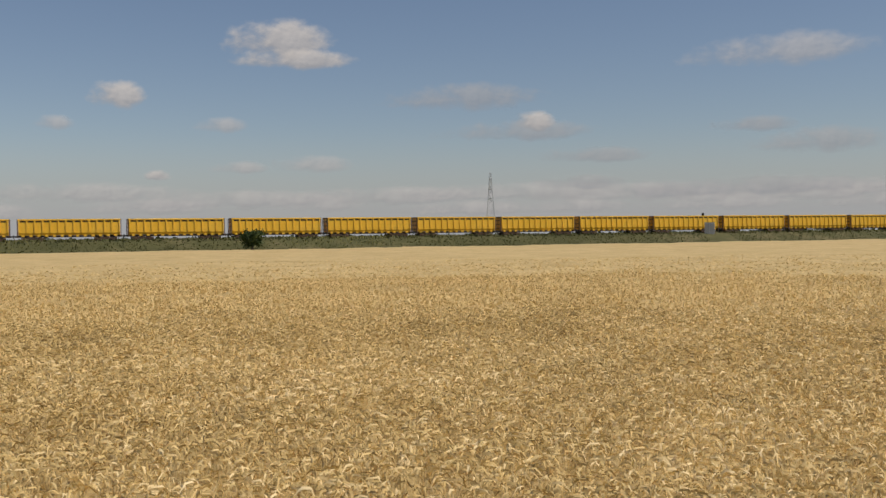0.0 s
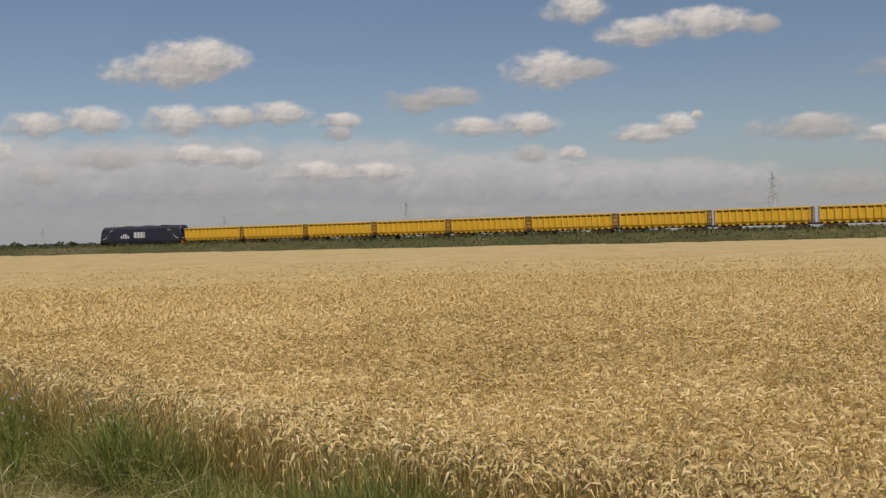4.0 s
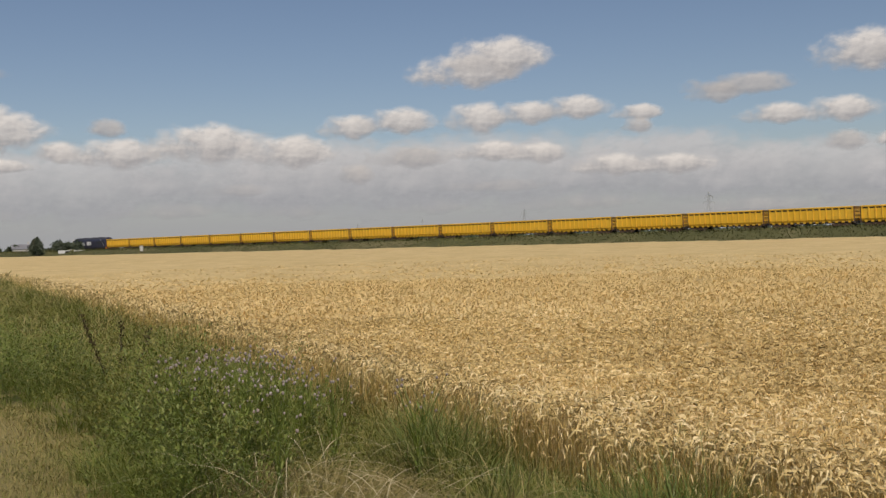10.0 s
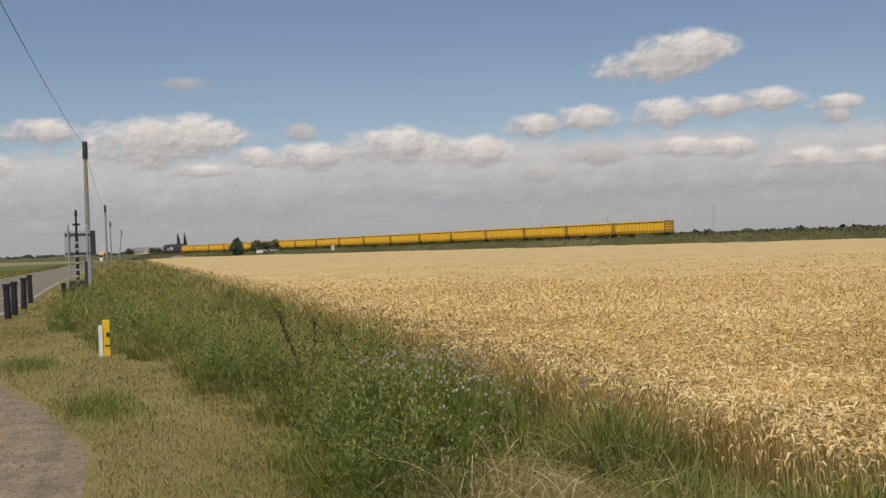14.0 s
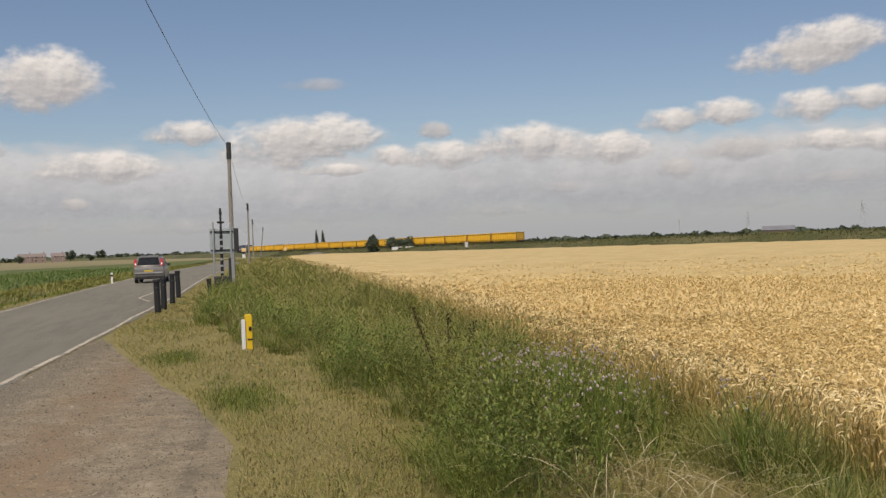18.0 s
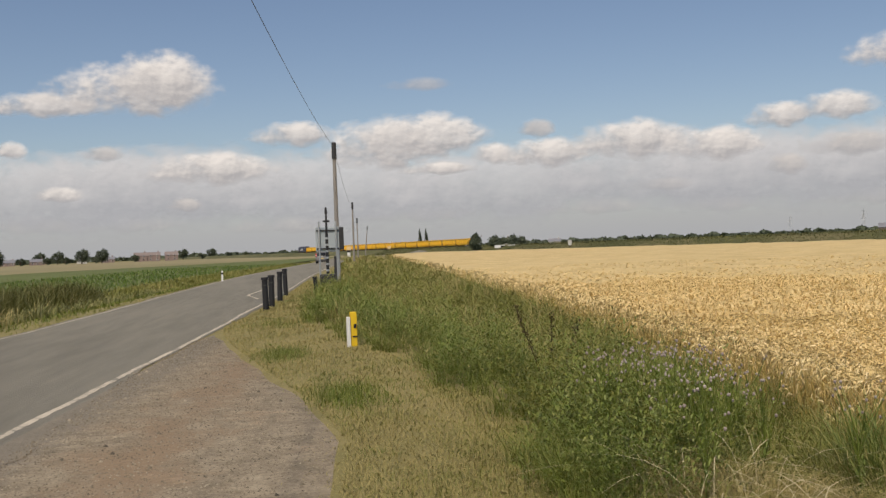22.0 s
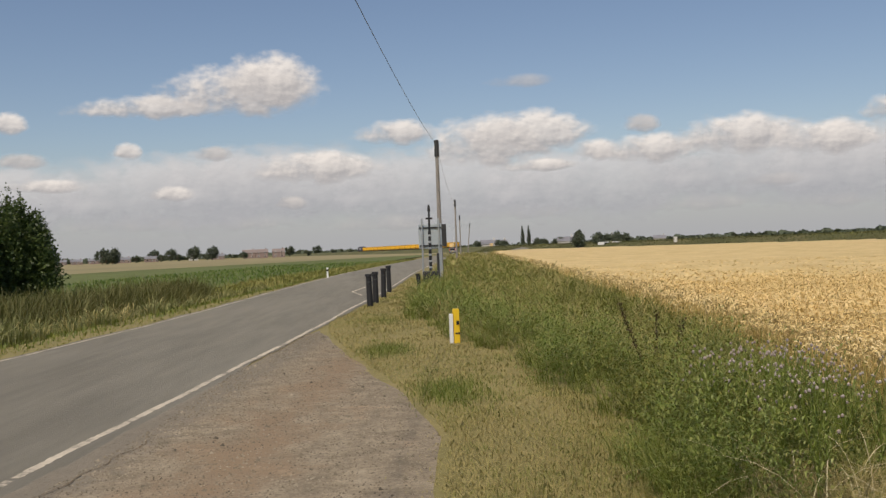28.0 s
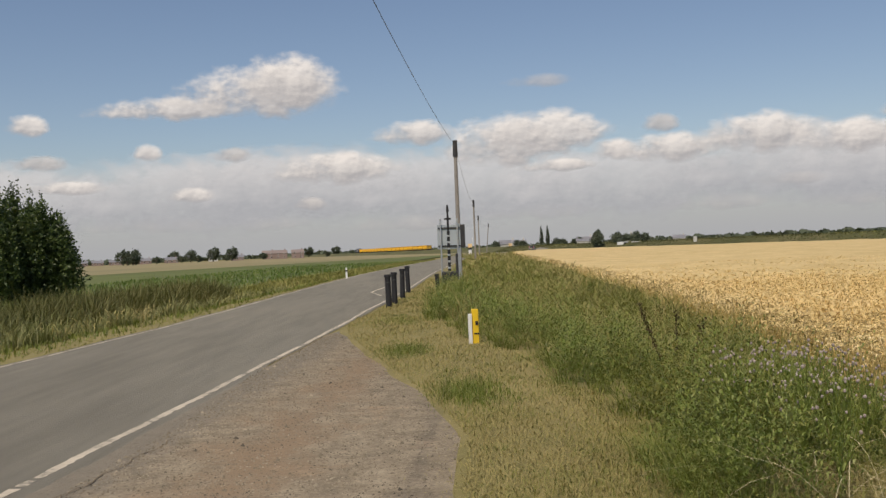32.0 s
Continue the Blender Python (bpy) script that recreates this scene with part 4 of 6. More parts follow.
# ---- trees ----
def leaf_cloud(name, centre, radii, n, size, material, taper=0.0):
    """A crown: leaf faces gathered in clumps inside an uneven ellipsoid."""
    k = max(10, n // 70)
    u = RNG.normal(size=(k, 3))
    u /= np.linalg.norm(u, axis=1)[:, None]
    cl = u * (RNG.uniform(0.25, 1, k) ** 0.5)[:, None]
    pick = RNG.integers(0, k, n)
    p = cl[pick] * np.array(radii) + RNG.normal(size=(n, 3)) * np.array(radii) * 0.17
    p[:, :2] *= (1 - taper * (p[:, 2] / radii[2] * 0.5 + 0.5))[:, None]
    p += np.array(centre)
    a, b = RNG.normal(size=(n, 3)), RNG.normal(size=(n, 3))
    a /= np.linalg.norm(a, axis=1)[:, None]
    b -= (a * b).sum(1)[:, None] * a
    b /= np.linalg.norm(b, axis=1)[:, None]
    s = (size * RNG.uniform(0.6, 1.3, n))[:, None]
    v = np.stack([p - a * s, p + b * s * 0.5, p + a * s, p - b * s * 0.5], 1).reshape(-1, 3)
    return from_arrays(name, v, np.arange(4 * n).reshape(-1, 4), material)


def build_tree(h, w, n, size, label, material=None, trunk=0.2, taper=0.0):
    t = thing("tree", label, "tree")
    bm = bmesh.new()
    rod(bm, (0, 0, -0.3), (0, 0, h * 0.45), w * 0.05 + 0.06, w * 0.03, 9)
    for i in range(7):
        a = i * 2.4
        rod(bm, (0, 0, h * (0.2 + 0.03 * i)), (math.cos(a) * w * 0.33, math.sin(a) * w * 0.33, h * (0.45 + 0.06 * i)), w * 0.022 + 0.02, 0.02, 6)
    part("trunk", bm, M_BARK, t)
    part("crown", leaf_cloud("crown", (0, 0, h * (0.5 + trunk / 2)), (w / 2 * 0.86, w / 2 * 0.86, h * (0.5 - trunk / 2) * 0.88), n, size, material or M_LEAF, taper), None, t)
    return t


def at_az(az, d, z=FIELD_Z, turn=0):
    a = radians(az)
    return pose(-d * math.sin(a), d * math.cos(a), z, 0, 0, turn)


def build_lobed_tree(h, w):
    """A dense tree grown from several upright leaders."""
    t = thing("tree", "dense dark green tree beside the far verge of the road", "tree")
    bm = bmesh.new()
    rod(bm, (0, 0, -0.3), (0, 0, h * 0.5), 0.24, 0.1, 9)
    tips = [(math.cos(i * 2.4) * w * 0.105 * math.sqrt(i), math.sin(i * 2.4) * w * 0.105 * math.sqrt(i), h * (0.98 - 0.028 * i + 0.05 * (i % 3))) for i in range(13)]
    for x, y, z in tips:
        rod(bm, (0, 0, h * 0.15), (x, y, z * 0.8), 0.07, 0.015, 6)
    part("trunk", bm, M_BARK, t)
    for x, y, z in tips:
        part("crown", leaf_cloud("crown", (x, y, z * 0.52), (w * 0.22, w * 0.22, z * 0.44), 3200, 0.1, M_LEAF, 0.4), None, t)
    part("skirt", leaf_cloud("skirt", (0, 0, h * 0.25), (w * 0.47, w * 0.47, h * 0.27), 7000, 0.1, M_LEAF, 0.1), None, t)
    return t


big = build_lobed_tree(6.3, 5.6)
big.matrix_basis = at_az(111.5, 62, -0.5)
b2 = copy_thing(big, at_az(114.2, 60, -0.5, 130))
bush = build_tree(2.9, 3.4, 2600, 0.17, "round green bush on the railway bank", trunk=0.05)
bush.matrix_basis = at_az(3.55, 136, 0.3)
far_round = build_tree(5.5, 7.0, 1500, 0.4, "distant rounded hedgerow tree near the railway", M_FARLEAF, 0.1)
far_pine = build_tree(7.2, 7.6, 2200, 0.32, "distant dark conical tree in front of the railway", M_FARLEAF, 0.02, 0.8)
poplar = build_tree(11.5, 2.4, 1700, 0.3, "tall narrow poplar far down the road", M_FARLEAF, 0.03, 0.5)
far_pine.matrix_basis = at_az(80.9, 340)
far_round.matrix_basis = at_az(82.0, 500)
for az, d in ((83.0, 480), (79.6, 338), (78.6, 335), (79.0, 500), (86.4, 520), (85.2, 510), (62, 900), (99.5, 800), (103.0, 780), (103.9, 820), (106.3, 700), (106.7, 690), (105.2, 760), (101.5, 820), (98.4, 900), (96, 950), (94.6, 900)):
    copy_thing(far_round, at_az(az, d, turn=az * 7))
far_big = build_tree(10.5, 11, 1800, 0.55, "distant broad tree beyond the straw field", M_FARLEAF, 0.12)
far_big.matrix_basis = at_az(106.4, 700)
for az, d in ((106.9, 720), (102.2, 780), (101.2, 800), (103.4, 900), (104.3, 950), (95.5, 1100), (97, 1050)):
    copy_thing(far_big, at_az(az, d, turn=az * 11))
poplar.matrix_basis = at_az(84.0, 480)
copy_thing(poplar, at_az(83.65, 482))
copy_thing(poplar, at_az(60.5, 1500))


# far hedges and woods along the horizon
def far_wood(az0, az1, d, h, n, size):
    a = np.radians(RNG.uniform(az0, az1, n))
    bumps = 0.55 + 0.45 * np.abs(np.sin(a * 70) * np.sin(a * 191 + 1) + 0.3 * np.sin(a * 410))
    z = FIELD_Z + RNG.uniform(0, 1, n) ** 0.8 * h * bumps
    dd = d * RNG.uniform(0.97, 1.03, n)
    p = np.stack([-dd * np.sin(a), dd * np.cos(a), z], 1)
    u, w = RNG.normal(size=(n, 3)), RNG.normal(size=(n, 3))
    u /= np.linalg.norm(u, axis=1)[:, None]
    w /= np.linalg.norm(w, axis=1)[:, None]
    s = (size * RNG.uniform(0.6, 1.4, n))[:, None]
    v = np.stack([p - u * s, p + w * s, p + u * s, p - w * s], 1).reshape(-1, 3)
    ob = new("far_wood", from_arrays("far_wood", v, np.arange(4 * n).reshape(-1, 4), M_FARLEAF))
    return tagged(ob, "far hedges and woods along the flat horizon", "woods", kind="stuff")


far_wood(-45, 30, 2200, 9, 3500, 4)
far_wood(30, 62, 1500, 8, 4000, 3)
far_wood(56, 79, 1300, 7.5, 6000, 2.6)
far_wood(78, 100, 1600, 6, 3000, 3)
far_wood(96, 128, 1500, 6, 4500, 3)


# ---- houses ----
def build_house(label, w, d, h, roof_h, wall, roof, chimney=True, rows=2):
    b = thing("house", label, "house")
    part("wall", boxm(-w / 2, w / 2, -d / 2, d / 2, -0.2, h), wall, b)
    rf = part("roof", prism(bmesh.new(), [(-d / 2 - 0.3, h), (d / 2 + 0.3, h), (0, h + roof_h)], -w / 2 - 0.3, w / 2 + 0.3), roof, b)
    if chimney:
        part("chimney", boxm(w * 0.3, w * 0.3 + 0.8, -0.4, 0.4, h + roof_h * 0.4, h + roof_h + 1.0), wall, rf)
    for sgn in (-1, 1):
        for r in range(rows):
            for k in range(max(2, int(w / 3.5))):
                x = -w / 2 + (k + 0.5) * w / max(2, int(w / 3.5))
                win = part("window", boxm(x - 0.6, x + 0.6, sgn * d / 2 - 0.04, sgn * d / 2 + 0.04, 0.9 + r * 2.6, 2.2 + r * 2.6), M_WHITE, b)
                part("pane", boxm(x - 0.5, x + 0.5, sgn * d / 2 - 0.05, sgn * d / 2 + 0.05, 1.0 + r * 2.6, 2.1 + r * 2.6), M_GLASS, win)
    return b


brick_house = build_house("distant red brick house with a tiled roof", 9.5, 8, 4.4, 2.6, M_BRICK, M_TILE)
brick_house.matrix_basis = at_az(99.22, 820, turn=100)
for az in (98.53, 97.61):
    copy_thing(brick_house, at_az(az, 820, turn=100))
white_house = build_house("distant pale rendered cottage by the level crossing", 8, 7, 3.4, 2.2, M_RENDER, M_SLATE, rows=1)
white_house.matrix_basis = at_az(85.9, 520, turn=95)
for az, d in ((85.3, 540), (81.6, 500), (79.4, 480), (102.2, 900), (76.5, 700)):
    copy_thing(white_house, at_az(az, d, turn=az))
grey_house = build_house("distant low brown-roofed house among trees", 11, 8, 2.8, 2.2, M_BRICK, M_SLATE, rows=1)
grey_house.matrix_basis = at_az(104.4, 900, turn=110)
for az, d in ((107.3, 1000), (108.2, 1050), (109, 1020), (105.8, 900), (100.9, 900)):
    copy_thing(grey_house, at_az(az, d, turn=az))
shed = build_house("distant grey farm building beyond the railway", 17, 12, 4.2, 2.4, M_BARK, M_SLATE, False, 1)
shed.matrix_basis = at_az(58.8, 600, turn=60)


# ---- fields beyond the road ----
def field_slab(name, corners, z0, z1, material, label, category):
    bm = bmesh.new()
    f = bm.faces.new([bm.verts.new((x, y, z0)) for x, y in corners])
    if f.normal.z < 0:
        f.normal_flip()
    r = bmesh.ops.extrude_face_region(bm, geom=[f])
    bmesh.ops.translate(bm, verts=[v for v in r["geom"] if isinstance(v, bmesh.types.BMVert)], vec=(0, 0, z1 - z0))
    bmesh.ops.recalc_face_normals(bm, faces=bm.faces)
    return tagged(new(name, finish(name, bm, material)), label, category, kind="structure")


field_slab("green_field", [(60, -24), (20, -19), (-20, -15.5), (-60, -13.5), (-130, -10), (-200, -5), (-380, 9), (-205, -53), (0, -90), (60, -96)], -0.42, -0.3, M_GREENCROP, "low green crop in the field across the road", "crop")
field_slab("stubble_field", [(70, -98), (0, -91), (-205, -54), (-390, 9.5), (-460, 15), (-800, 30), (-900, -350), (60, -420)], -0.42, -0.3, M_STUBBLE, "pale straw-coloured field beyond the green crop", "field")
field_slab("far_field", [(-600, 260), (-1500, 500), (-1200, 900), (-300, 600), (300, 500), (300, 250)], -0.42, -0.3, M_GREENCROP, "green field beyond the railway", "field")

# ---- gravel lay-by ----
def bay_hi(x):
    return np.interp(x, [-27, -24, -21.4, -15.6, -11.8, -9, -7, -2, 6, 12], [2.5, 2.65, 2.95, 4.3, 5.3, 5.85, 5.85, 6.3, 6.4, 2.6])


lx = np.arange(-24.5, 12.05, 0.1)
bay = new("gravel_layby", strip("gravel_layby", lx, lambda x: 2.49 + 0.03 * np.sin(x * 2.1) + 0.02 * np.sin(x * 5.3), lambda x: bay_hi(x) + 0.09 * np.sin(x * 1.9) + 0.04 * np.sin(x * 5.3 + 1), lambda X, Y: 0.013 + 0.007 * np.sin(X * 1.7 + Y) * np.sin(Y * 2.3) - 0.05 * np.clip((Y - road_smooth(X) - bay_hi(X) + 0.35) / 0.35, 0, 1.2) - 0.03 * np.clip((2.62 - Y + road_smooth(X)) / 0.13, 0, 1), M_GRAVEL, 40))
tagged(bay, "dusty gravel lay-by beside the road", "gravel", kind="structure")
n = 42000
sx = 3.5 - np.exp(RNG.uniform(0.2, 3.2, n))
slo = np.interp(sx, [-15, -10], [2.5, 2.85])
sd = slo + (bay_hi(sx) - 0.25 - slo) * np.where(RNG.random(n) < 0.3, RNG.beta(1, 5, n), RNG.beta(1.7, 1.2, n))
sz = RNG.uniform(0.004, 0.014, n) * np.where(RNG.random(n) < 0.03, RNG.uniform(1.4, 2.6, n), 1)
base = np.array([[1, 0, 0], [-0.5, 0.8, 0], [-0.6, -0.7, 0], [0.1, 0.1, 0.8]])
ang = RNG.uniform(0, 6.28, n)
rot = np.stack([np.stack([np.cos(ang), -np.sin(ang), 0 * ang], 1), np.stack([np.sin(ang), np.cos(ang), 0 * ang], 1), np.stack([0 * ang, 0 * ang, 1 + 0 * ang], 1)], 1)
sv = np.einsum("nij,kj->nki", rot, base) * sz[:, None, None] + np.stack([sx, road_smooth(sx) + sd, 0.014 + 0.007 * np.sin(sx * 1.7 + road_smooth(sx) + sd) * np.sin((road_smooth(sx) + sd) * 2.3)], 1)[:, None]
sf = (np.arange(n) * 4)[:, None, None] + np.array([[0, 1, 3], [1, 2, 3], [2, 0, 3]])[None]
tagged(new("loose_gravel", from_arrays("loose_gravel", sv.reshape(-1, 3), sf.reshape(-1, 3), M_STONE)), "small loose stones scattered over the lay-by", "gravel", kind="stuff")


def ground_stripe(name, pts, w, z, material, label, category):
    bm = bmesh.new()
    for (x0, y0), (x1, y1) in zip(pts, pts[1:]):
        d = Vector((x1 - x0, y1 - y0, 0)).normalized()
        s = Vector((-d.y, d.x, 0)) * w / 2
        bm.faces.new([bm.verts.new(Vector((x, y, z)) + k) for x, y, k in ((x0, y0, s), (x1, y1, s), (x1, y1, -s), (x0, y0, -s))])
    return tagged(new(name, finish(name, bm, material)), label, category, kind="structure")


ground_stripe("road_marking", [(-48.5, -2.25), (-41.8, -2.65), (-38.0, -2.05)], 0.1, 0.036, M_PAINT, "white angled painted mark beside the bollards", "road marking")
crack = [(-5.9 - 0.105 * k, -2.86 + 0.0122 * k + 0.025 * math.sin(k * 0.9) + random.uniform(-0.02, 0.02)) for k in range(34)]
ground_stripe("tarmac_crack", crack, 0.01, 0.024, M_SOIL, "dark crack along the broken tarmac edge", "crack")

# ---- grass and weeds of the near verge ----
def weed_lo(x):
    """Where the mown verge gives way to tall growth."""
    return np.interp(x, [-170, -48, -26, -19, -15, -9.7, -6.7, 0, 10], [5.0, 0.4, -0.35, 0.65, 1.35, 1.85, 1.6, 1.2, -1.5]) + 0.14 * np.sin(np.asarray(x, float) * 1.1) + 0.1 * np.sin(np.asarray(x, float) * 2.7 + 1)


def tuft_field(name, n, xr, lo, hi, h, w, droop, material, label, category="grass", mask=None, prof=(1, 0.85, 0.55, 0.08), clump=0.0, zfun=ground_z, lean=None):
    # points are drawn denser towards the eye
    u = RNG.uniform(0, 1, n)
    a, b = math.log(3 - xr[1]), math.log(3 - xr[0])
    x = 3 - np.exp(a + (b - a) * u)
    y = lo(x) + (hi(x) - lo(x)) * RNG.uniform(0, 1, n)
    if clump:
        kx, ky = np.round(x / clump) * clump, np.round(y / clump) * clump
        x, y = x + (kx - x) * 0.55 + 0.1 * np.sin(kx * 31 + ky * 17), y + (ky - y) * 0.55 + 0.1 * np.sin(kx * 13 + ky * 41)
    if mask is not None:
        k = mask(x, y)
        x, y = x[k], y[k]
    n = len(x)
    d = np.hypot(x, y)
    wid = w * RNG.uniform(0.6, 1.4, n) * np.clip(d / 12, 1, 9)
    az = RNG.uniform(0, 6.28, n) if lean is None else RNG.normal(lean, 0.8, n)
    ob = new(name, ribbons(name, np.stack([x, y, zfun(x, y) - 0.02], 1), az, h * RNG.uniform(0.45, 1.15, n) * (0.88 + 0.24 * np.sin(x * 1.3 + 2 * np.sin(y * 1.1)) * np.sin(y * 1.9 + x * 0.5)), wid, RNG.uniform(*droop, n), material, prof))
    return tagged(ob, label, category, kind="stuff")


def grass_lo(x):
    return road_smooth(x) + np.where((x > -26) & (x < 12), bay_hi(x) - 0.1, 2.6)


def patchy(f, p):
    return lambda x, y: np.sin(x * f + 1.7 * np.sin(y * f * 1.3)) + np.sin(y * f * 1.7 + x * 0.4) + RNG.normal(0, 0.35, len(x)) > p


GREEN_TUFTS = [(-11.7, 0.35, 0.55, 1500), (-16.9, -0.55, 0.5, 1100), (-24, -0.9, 0.7, 600)]
tuft_field("mown_grass", 95000, (-60, 1), grass_lo, lambda x: weed_lo(x) + 0.15, 0.13, 0.006, (0.5, 1.6), M_DRY, "short dry mown grass on the verge", prof=(1, 0.75, 0.1))
tuft_field("verge_grass", 50000, (-60, 1), grass_lo, lambda x: weed_lo(x) + 0.1, 0.12, 0.007, (0.3, 1.2), M_OLIVE, "greener tufts in the mown verge", mask=lambda x, y: patchy(1.9, -0.3)(x, y) & ((x > -13) | (RNG.random(len(x)) < 0.35)), prof=(1, 0.75, 0.1))
tuft_field("edge_clippings", 9000, (-26, 1), lambda x: grass_lo(x) - 0.55, lambda x: grass_lo(x) + 0.2, 0.07, 0.006, (0.6, 1.4), M_DRY, "thin dry grass creeping over the gravel edge", mask=lambda x, y: RNG.random(len(x)) < np.clip((y - grass_lo(x) + 0.55) / 0.6, 0, 1), zfun=lambda x, y: 0 * x)
for gx0, gy0, rad, cnt in GREEN_TUFTS:
    gx1, gy1 = RNG.normal(gx0, rad, cnt), RNG.normal(gy0, rad * 0.45, cnt)
    ob = new("grass_tuft", ribbons("grass_tuft", np.stack([gx1, gy1, np.full(cnt, -0.04)], 1), RNG.uniform(0, 6.28, cnt), RNG.uniform(0.08, 0.2, cnt), np.full(cnt, 0.008), RNG.uniform(0.2, 0.9, cnt), M_GRASS))
    tagged(ob, "fresh green grass tuft in the mown verge", "grass", kind="stuff")
def off_tussock(x, y):
    return ((x + TUSSOCK[0]) / 1.45) ** 2 + ((y - TUSSOCK[1]) / 0.8) ** 2 > RNG.uniform(0.5, 1.1, len(x))


TUSSOCK = (6.1, 2.8)
def centres(n, xr, lo, hi, mask):
    a, b = math.log(3 - xr[1]), math.log(3 - xr[0])
    x = 3 - np.exp(RNG.uniform(a, b, n))
    y = lo(x) + (hi(x) - lo(x)) * RNG.uniform(0, 1, n)
    if mask is not None:
        k = mask(x, y)
        x, y = x[k], y[k]
    return x, y


def mound(x, y):
    """Uneven growth: tall patches and hollows about a metre across."""
    w = np.sin(x * 2.1 + 1.6 * np.sin(y * 1.7)) * np.sin(y * 2.6 + 0.9 * np.sin(x * 1.3)) + 0.5 * np.sin(x * 4.3 + y * 3.1) * np.sin(y * 4.9 - x)
    return 0.82 + 0.36 * w


def clumps(name, n, per, xr, lo, hi, h, w, material, label, droop=(0.4, 1.1), spread=0.15, mask=None, prof=(1, 0.85, 0.55, 0.08), category="grass", zfun=ground_z, far=9, at=None):
    """Grass in separate fountains: blades lean out of each clump's middle and hang over."""
    x, y = at if at is not None else centres(n, xr, lo, hi, mask)
    size = RNG.uniform(0.6, 1.2, len(x)) * np.where(y > -2, mound(x, y), 1)
    k = np.repeat(np.arange(len(x)), per)
    m = len(k)
    ang, r = RNG.uniform(0, 6.283, m), np.sqrt(RNG.uniform(0, 1, m))
    away = np.hypot(x, y)[k]
    reach = spread * size[k] * np.clip(away / 16, 1, 4) ** 0.5
    px, py = x[k] + reach * r * np.cos(ang), y[k] + reach * r * np.sin(ang)
    tall = h * size[k] * RNG.uniform(0.55, 1.1, m) * (1 - 0.35 * r * r)
    ob = new(name, ribbons(name, np.stack([px, py, zfun(px, py) - 0.02], 1), ang + RNG.normal(0, 0.7, m), tall, w * RNG.uniform(0.6, 1.4, m) * np.clip(away / 12, 1, far), RNG.uniform(*droop, m), material, prof))
    return tagged(ob, label, category, kind="stuff")


def leaf_mounds(name, n, per, xr, lo, hi, r, h, leaf, material, label, mask=None, zfun=ground_z, at=None, far=2.0):
    """Leafy weeds: each plant a dome of small hanging leaves."""
    x, y = at if at is not None else centres(n, xr, lo, hi, mask)
    size = RNG.uniform(0.6, 1.25, len(x))
    k = np.repeat(np.arange(len(x)), per)
    m = len(k)
    ang, z = RNG.uniform(0, 6.283, m), RNG.uniform(0, 1, m) ** 0.8
    shell = RNG.uniform(0.6, 1.08, m) * size[k] * (1 + 0.25 * np.sin(3 * ang + k) * np.sin(5 * z + k))
    flat = np.sqrt(np.maximum(1 - z ** 1.6, 0.02))
    px, py = x[k] + r * shell * flat * np.cos(ang), y[k] + r * shell * flat * np.sin(ang)
    wid = leaf * RNG.uniform(0.6, 1.3, m) * np.clip(np.hypot(x, y)[k] / 10, 1, far)
    root = np.stack([px, py, zfun(px, py) + h * shell * z], 1)
    ob = new(name, ribbons(name, root, ang + RNG.normal(0, 0.8, m), wid * RNG.uniform(2.2, 3.6, m), wid, RNG.uniform(0.5, 1.6, m), material, (0.3, 1.0, 0.1)))
    return tagged(ob, label, "weeds", kind="stuff")


EAR = (0.35, 0.35, 0.4, 1.1, 0.3)
clumps("edge_grass", 1500, 22, (-320, 2), lambda x: wheat_y(x) - 1.0, lambda x: wheat_y(x) + 0.25, 0.92, 0.0065, M_OLIVE, "long olive grass growing up against the wheat", (0.2, 0.9))
clumps("edge_seed_grass", 800, 14, (-320, -5), lambda x: wheat_y(x) - 0.9, lambda x: wheat_y(x) + 0.35, 1.0, 0.006, M_DRY, "golden seeding grass leaning over the crop's edge", (0.2, 0.9), prof=EAR)
tuft_field("tall_grass", 34000, (-170, 2), lambda x: weed_lo(x), lambda x: wheat_y(x) + 0.15, 0.36, 0.0065, (0.5, 1.4), M_GRASS, "green grass between verge and wheat", clump=0.3, mask=off_tussock, prof=(1, 0.75, 0.1))
clumps("grass_clumps", 1500, 44, (-120, 1), lambda x: weed_lo(x), lambda x: wheat_y(x) - 0.1, 0.78, 0.005, M_GRASS, "tall feathery green grass in clumps along the ditch", (0.4, 1.2), mask=off_tussock)
clumps("pale_clumps", 900, 24, (-320, -16), lambda x: weed_lo(x) + 0.2, lambda x: wheat_y(x), 0.85, 0.006, M_OLIVE, "paler seeding grass along the verge towards the crossing", (0.3, 1.0), prof=EAR)
clumps("dry_clumps", 1000, 22, (-260, -13), lambda x: weed_lo(x) + 0.05, lambda x: wheat_y(x), 0.8, 0.0055, M_DRY, "dry straw-coloured grass tops among the green", (0.3, 1.0), prof=EAR)
clumps("corner_grass", 520, 50, (-8.2, 2), lambda x: np.interp(x, [-8.2, -6, -4.6, -3.4, 2], [4.2, 3.85, 3.4, 2.2, 1.2]), lambda x: wheat_y(x) + 0.2, 0.95, 0.006, M_FRESH, "fresh green grass in the field corner", (0.2, 0.8))
clumps("margin_grass", 560, 40, (-45, 2), lambda x: wheat_y(x) - 0.75, lambda x: wheat_y(x) + 0.12, 0.92, 0.0055, M_GRASS, "green grass standing against the crop's stalks", (0.2, 0.8))
clumps("tussock_grass", 60, 40, None, None, None, 0.62, 0.0055, M_OLIVE, "olive grass growing through the bleached tussock", (0.4, 1.2), at=(RNG.normal(-TUSSOCK[0], 0.75, 60), RNG.normal(TUSSOCK[1], 0.4, 60)))
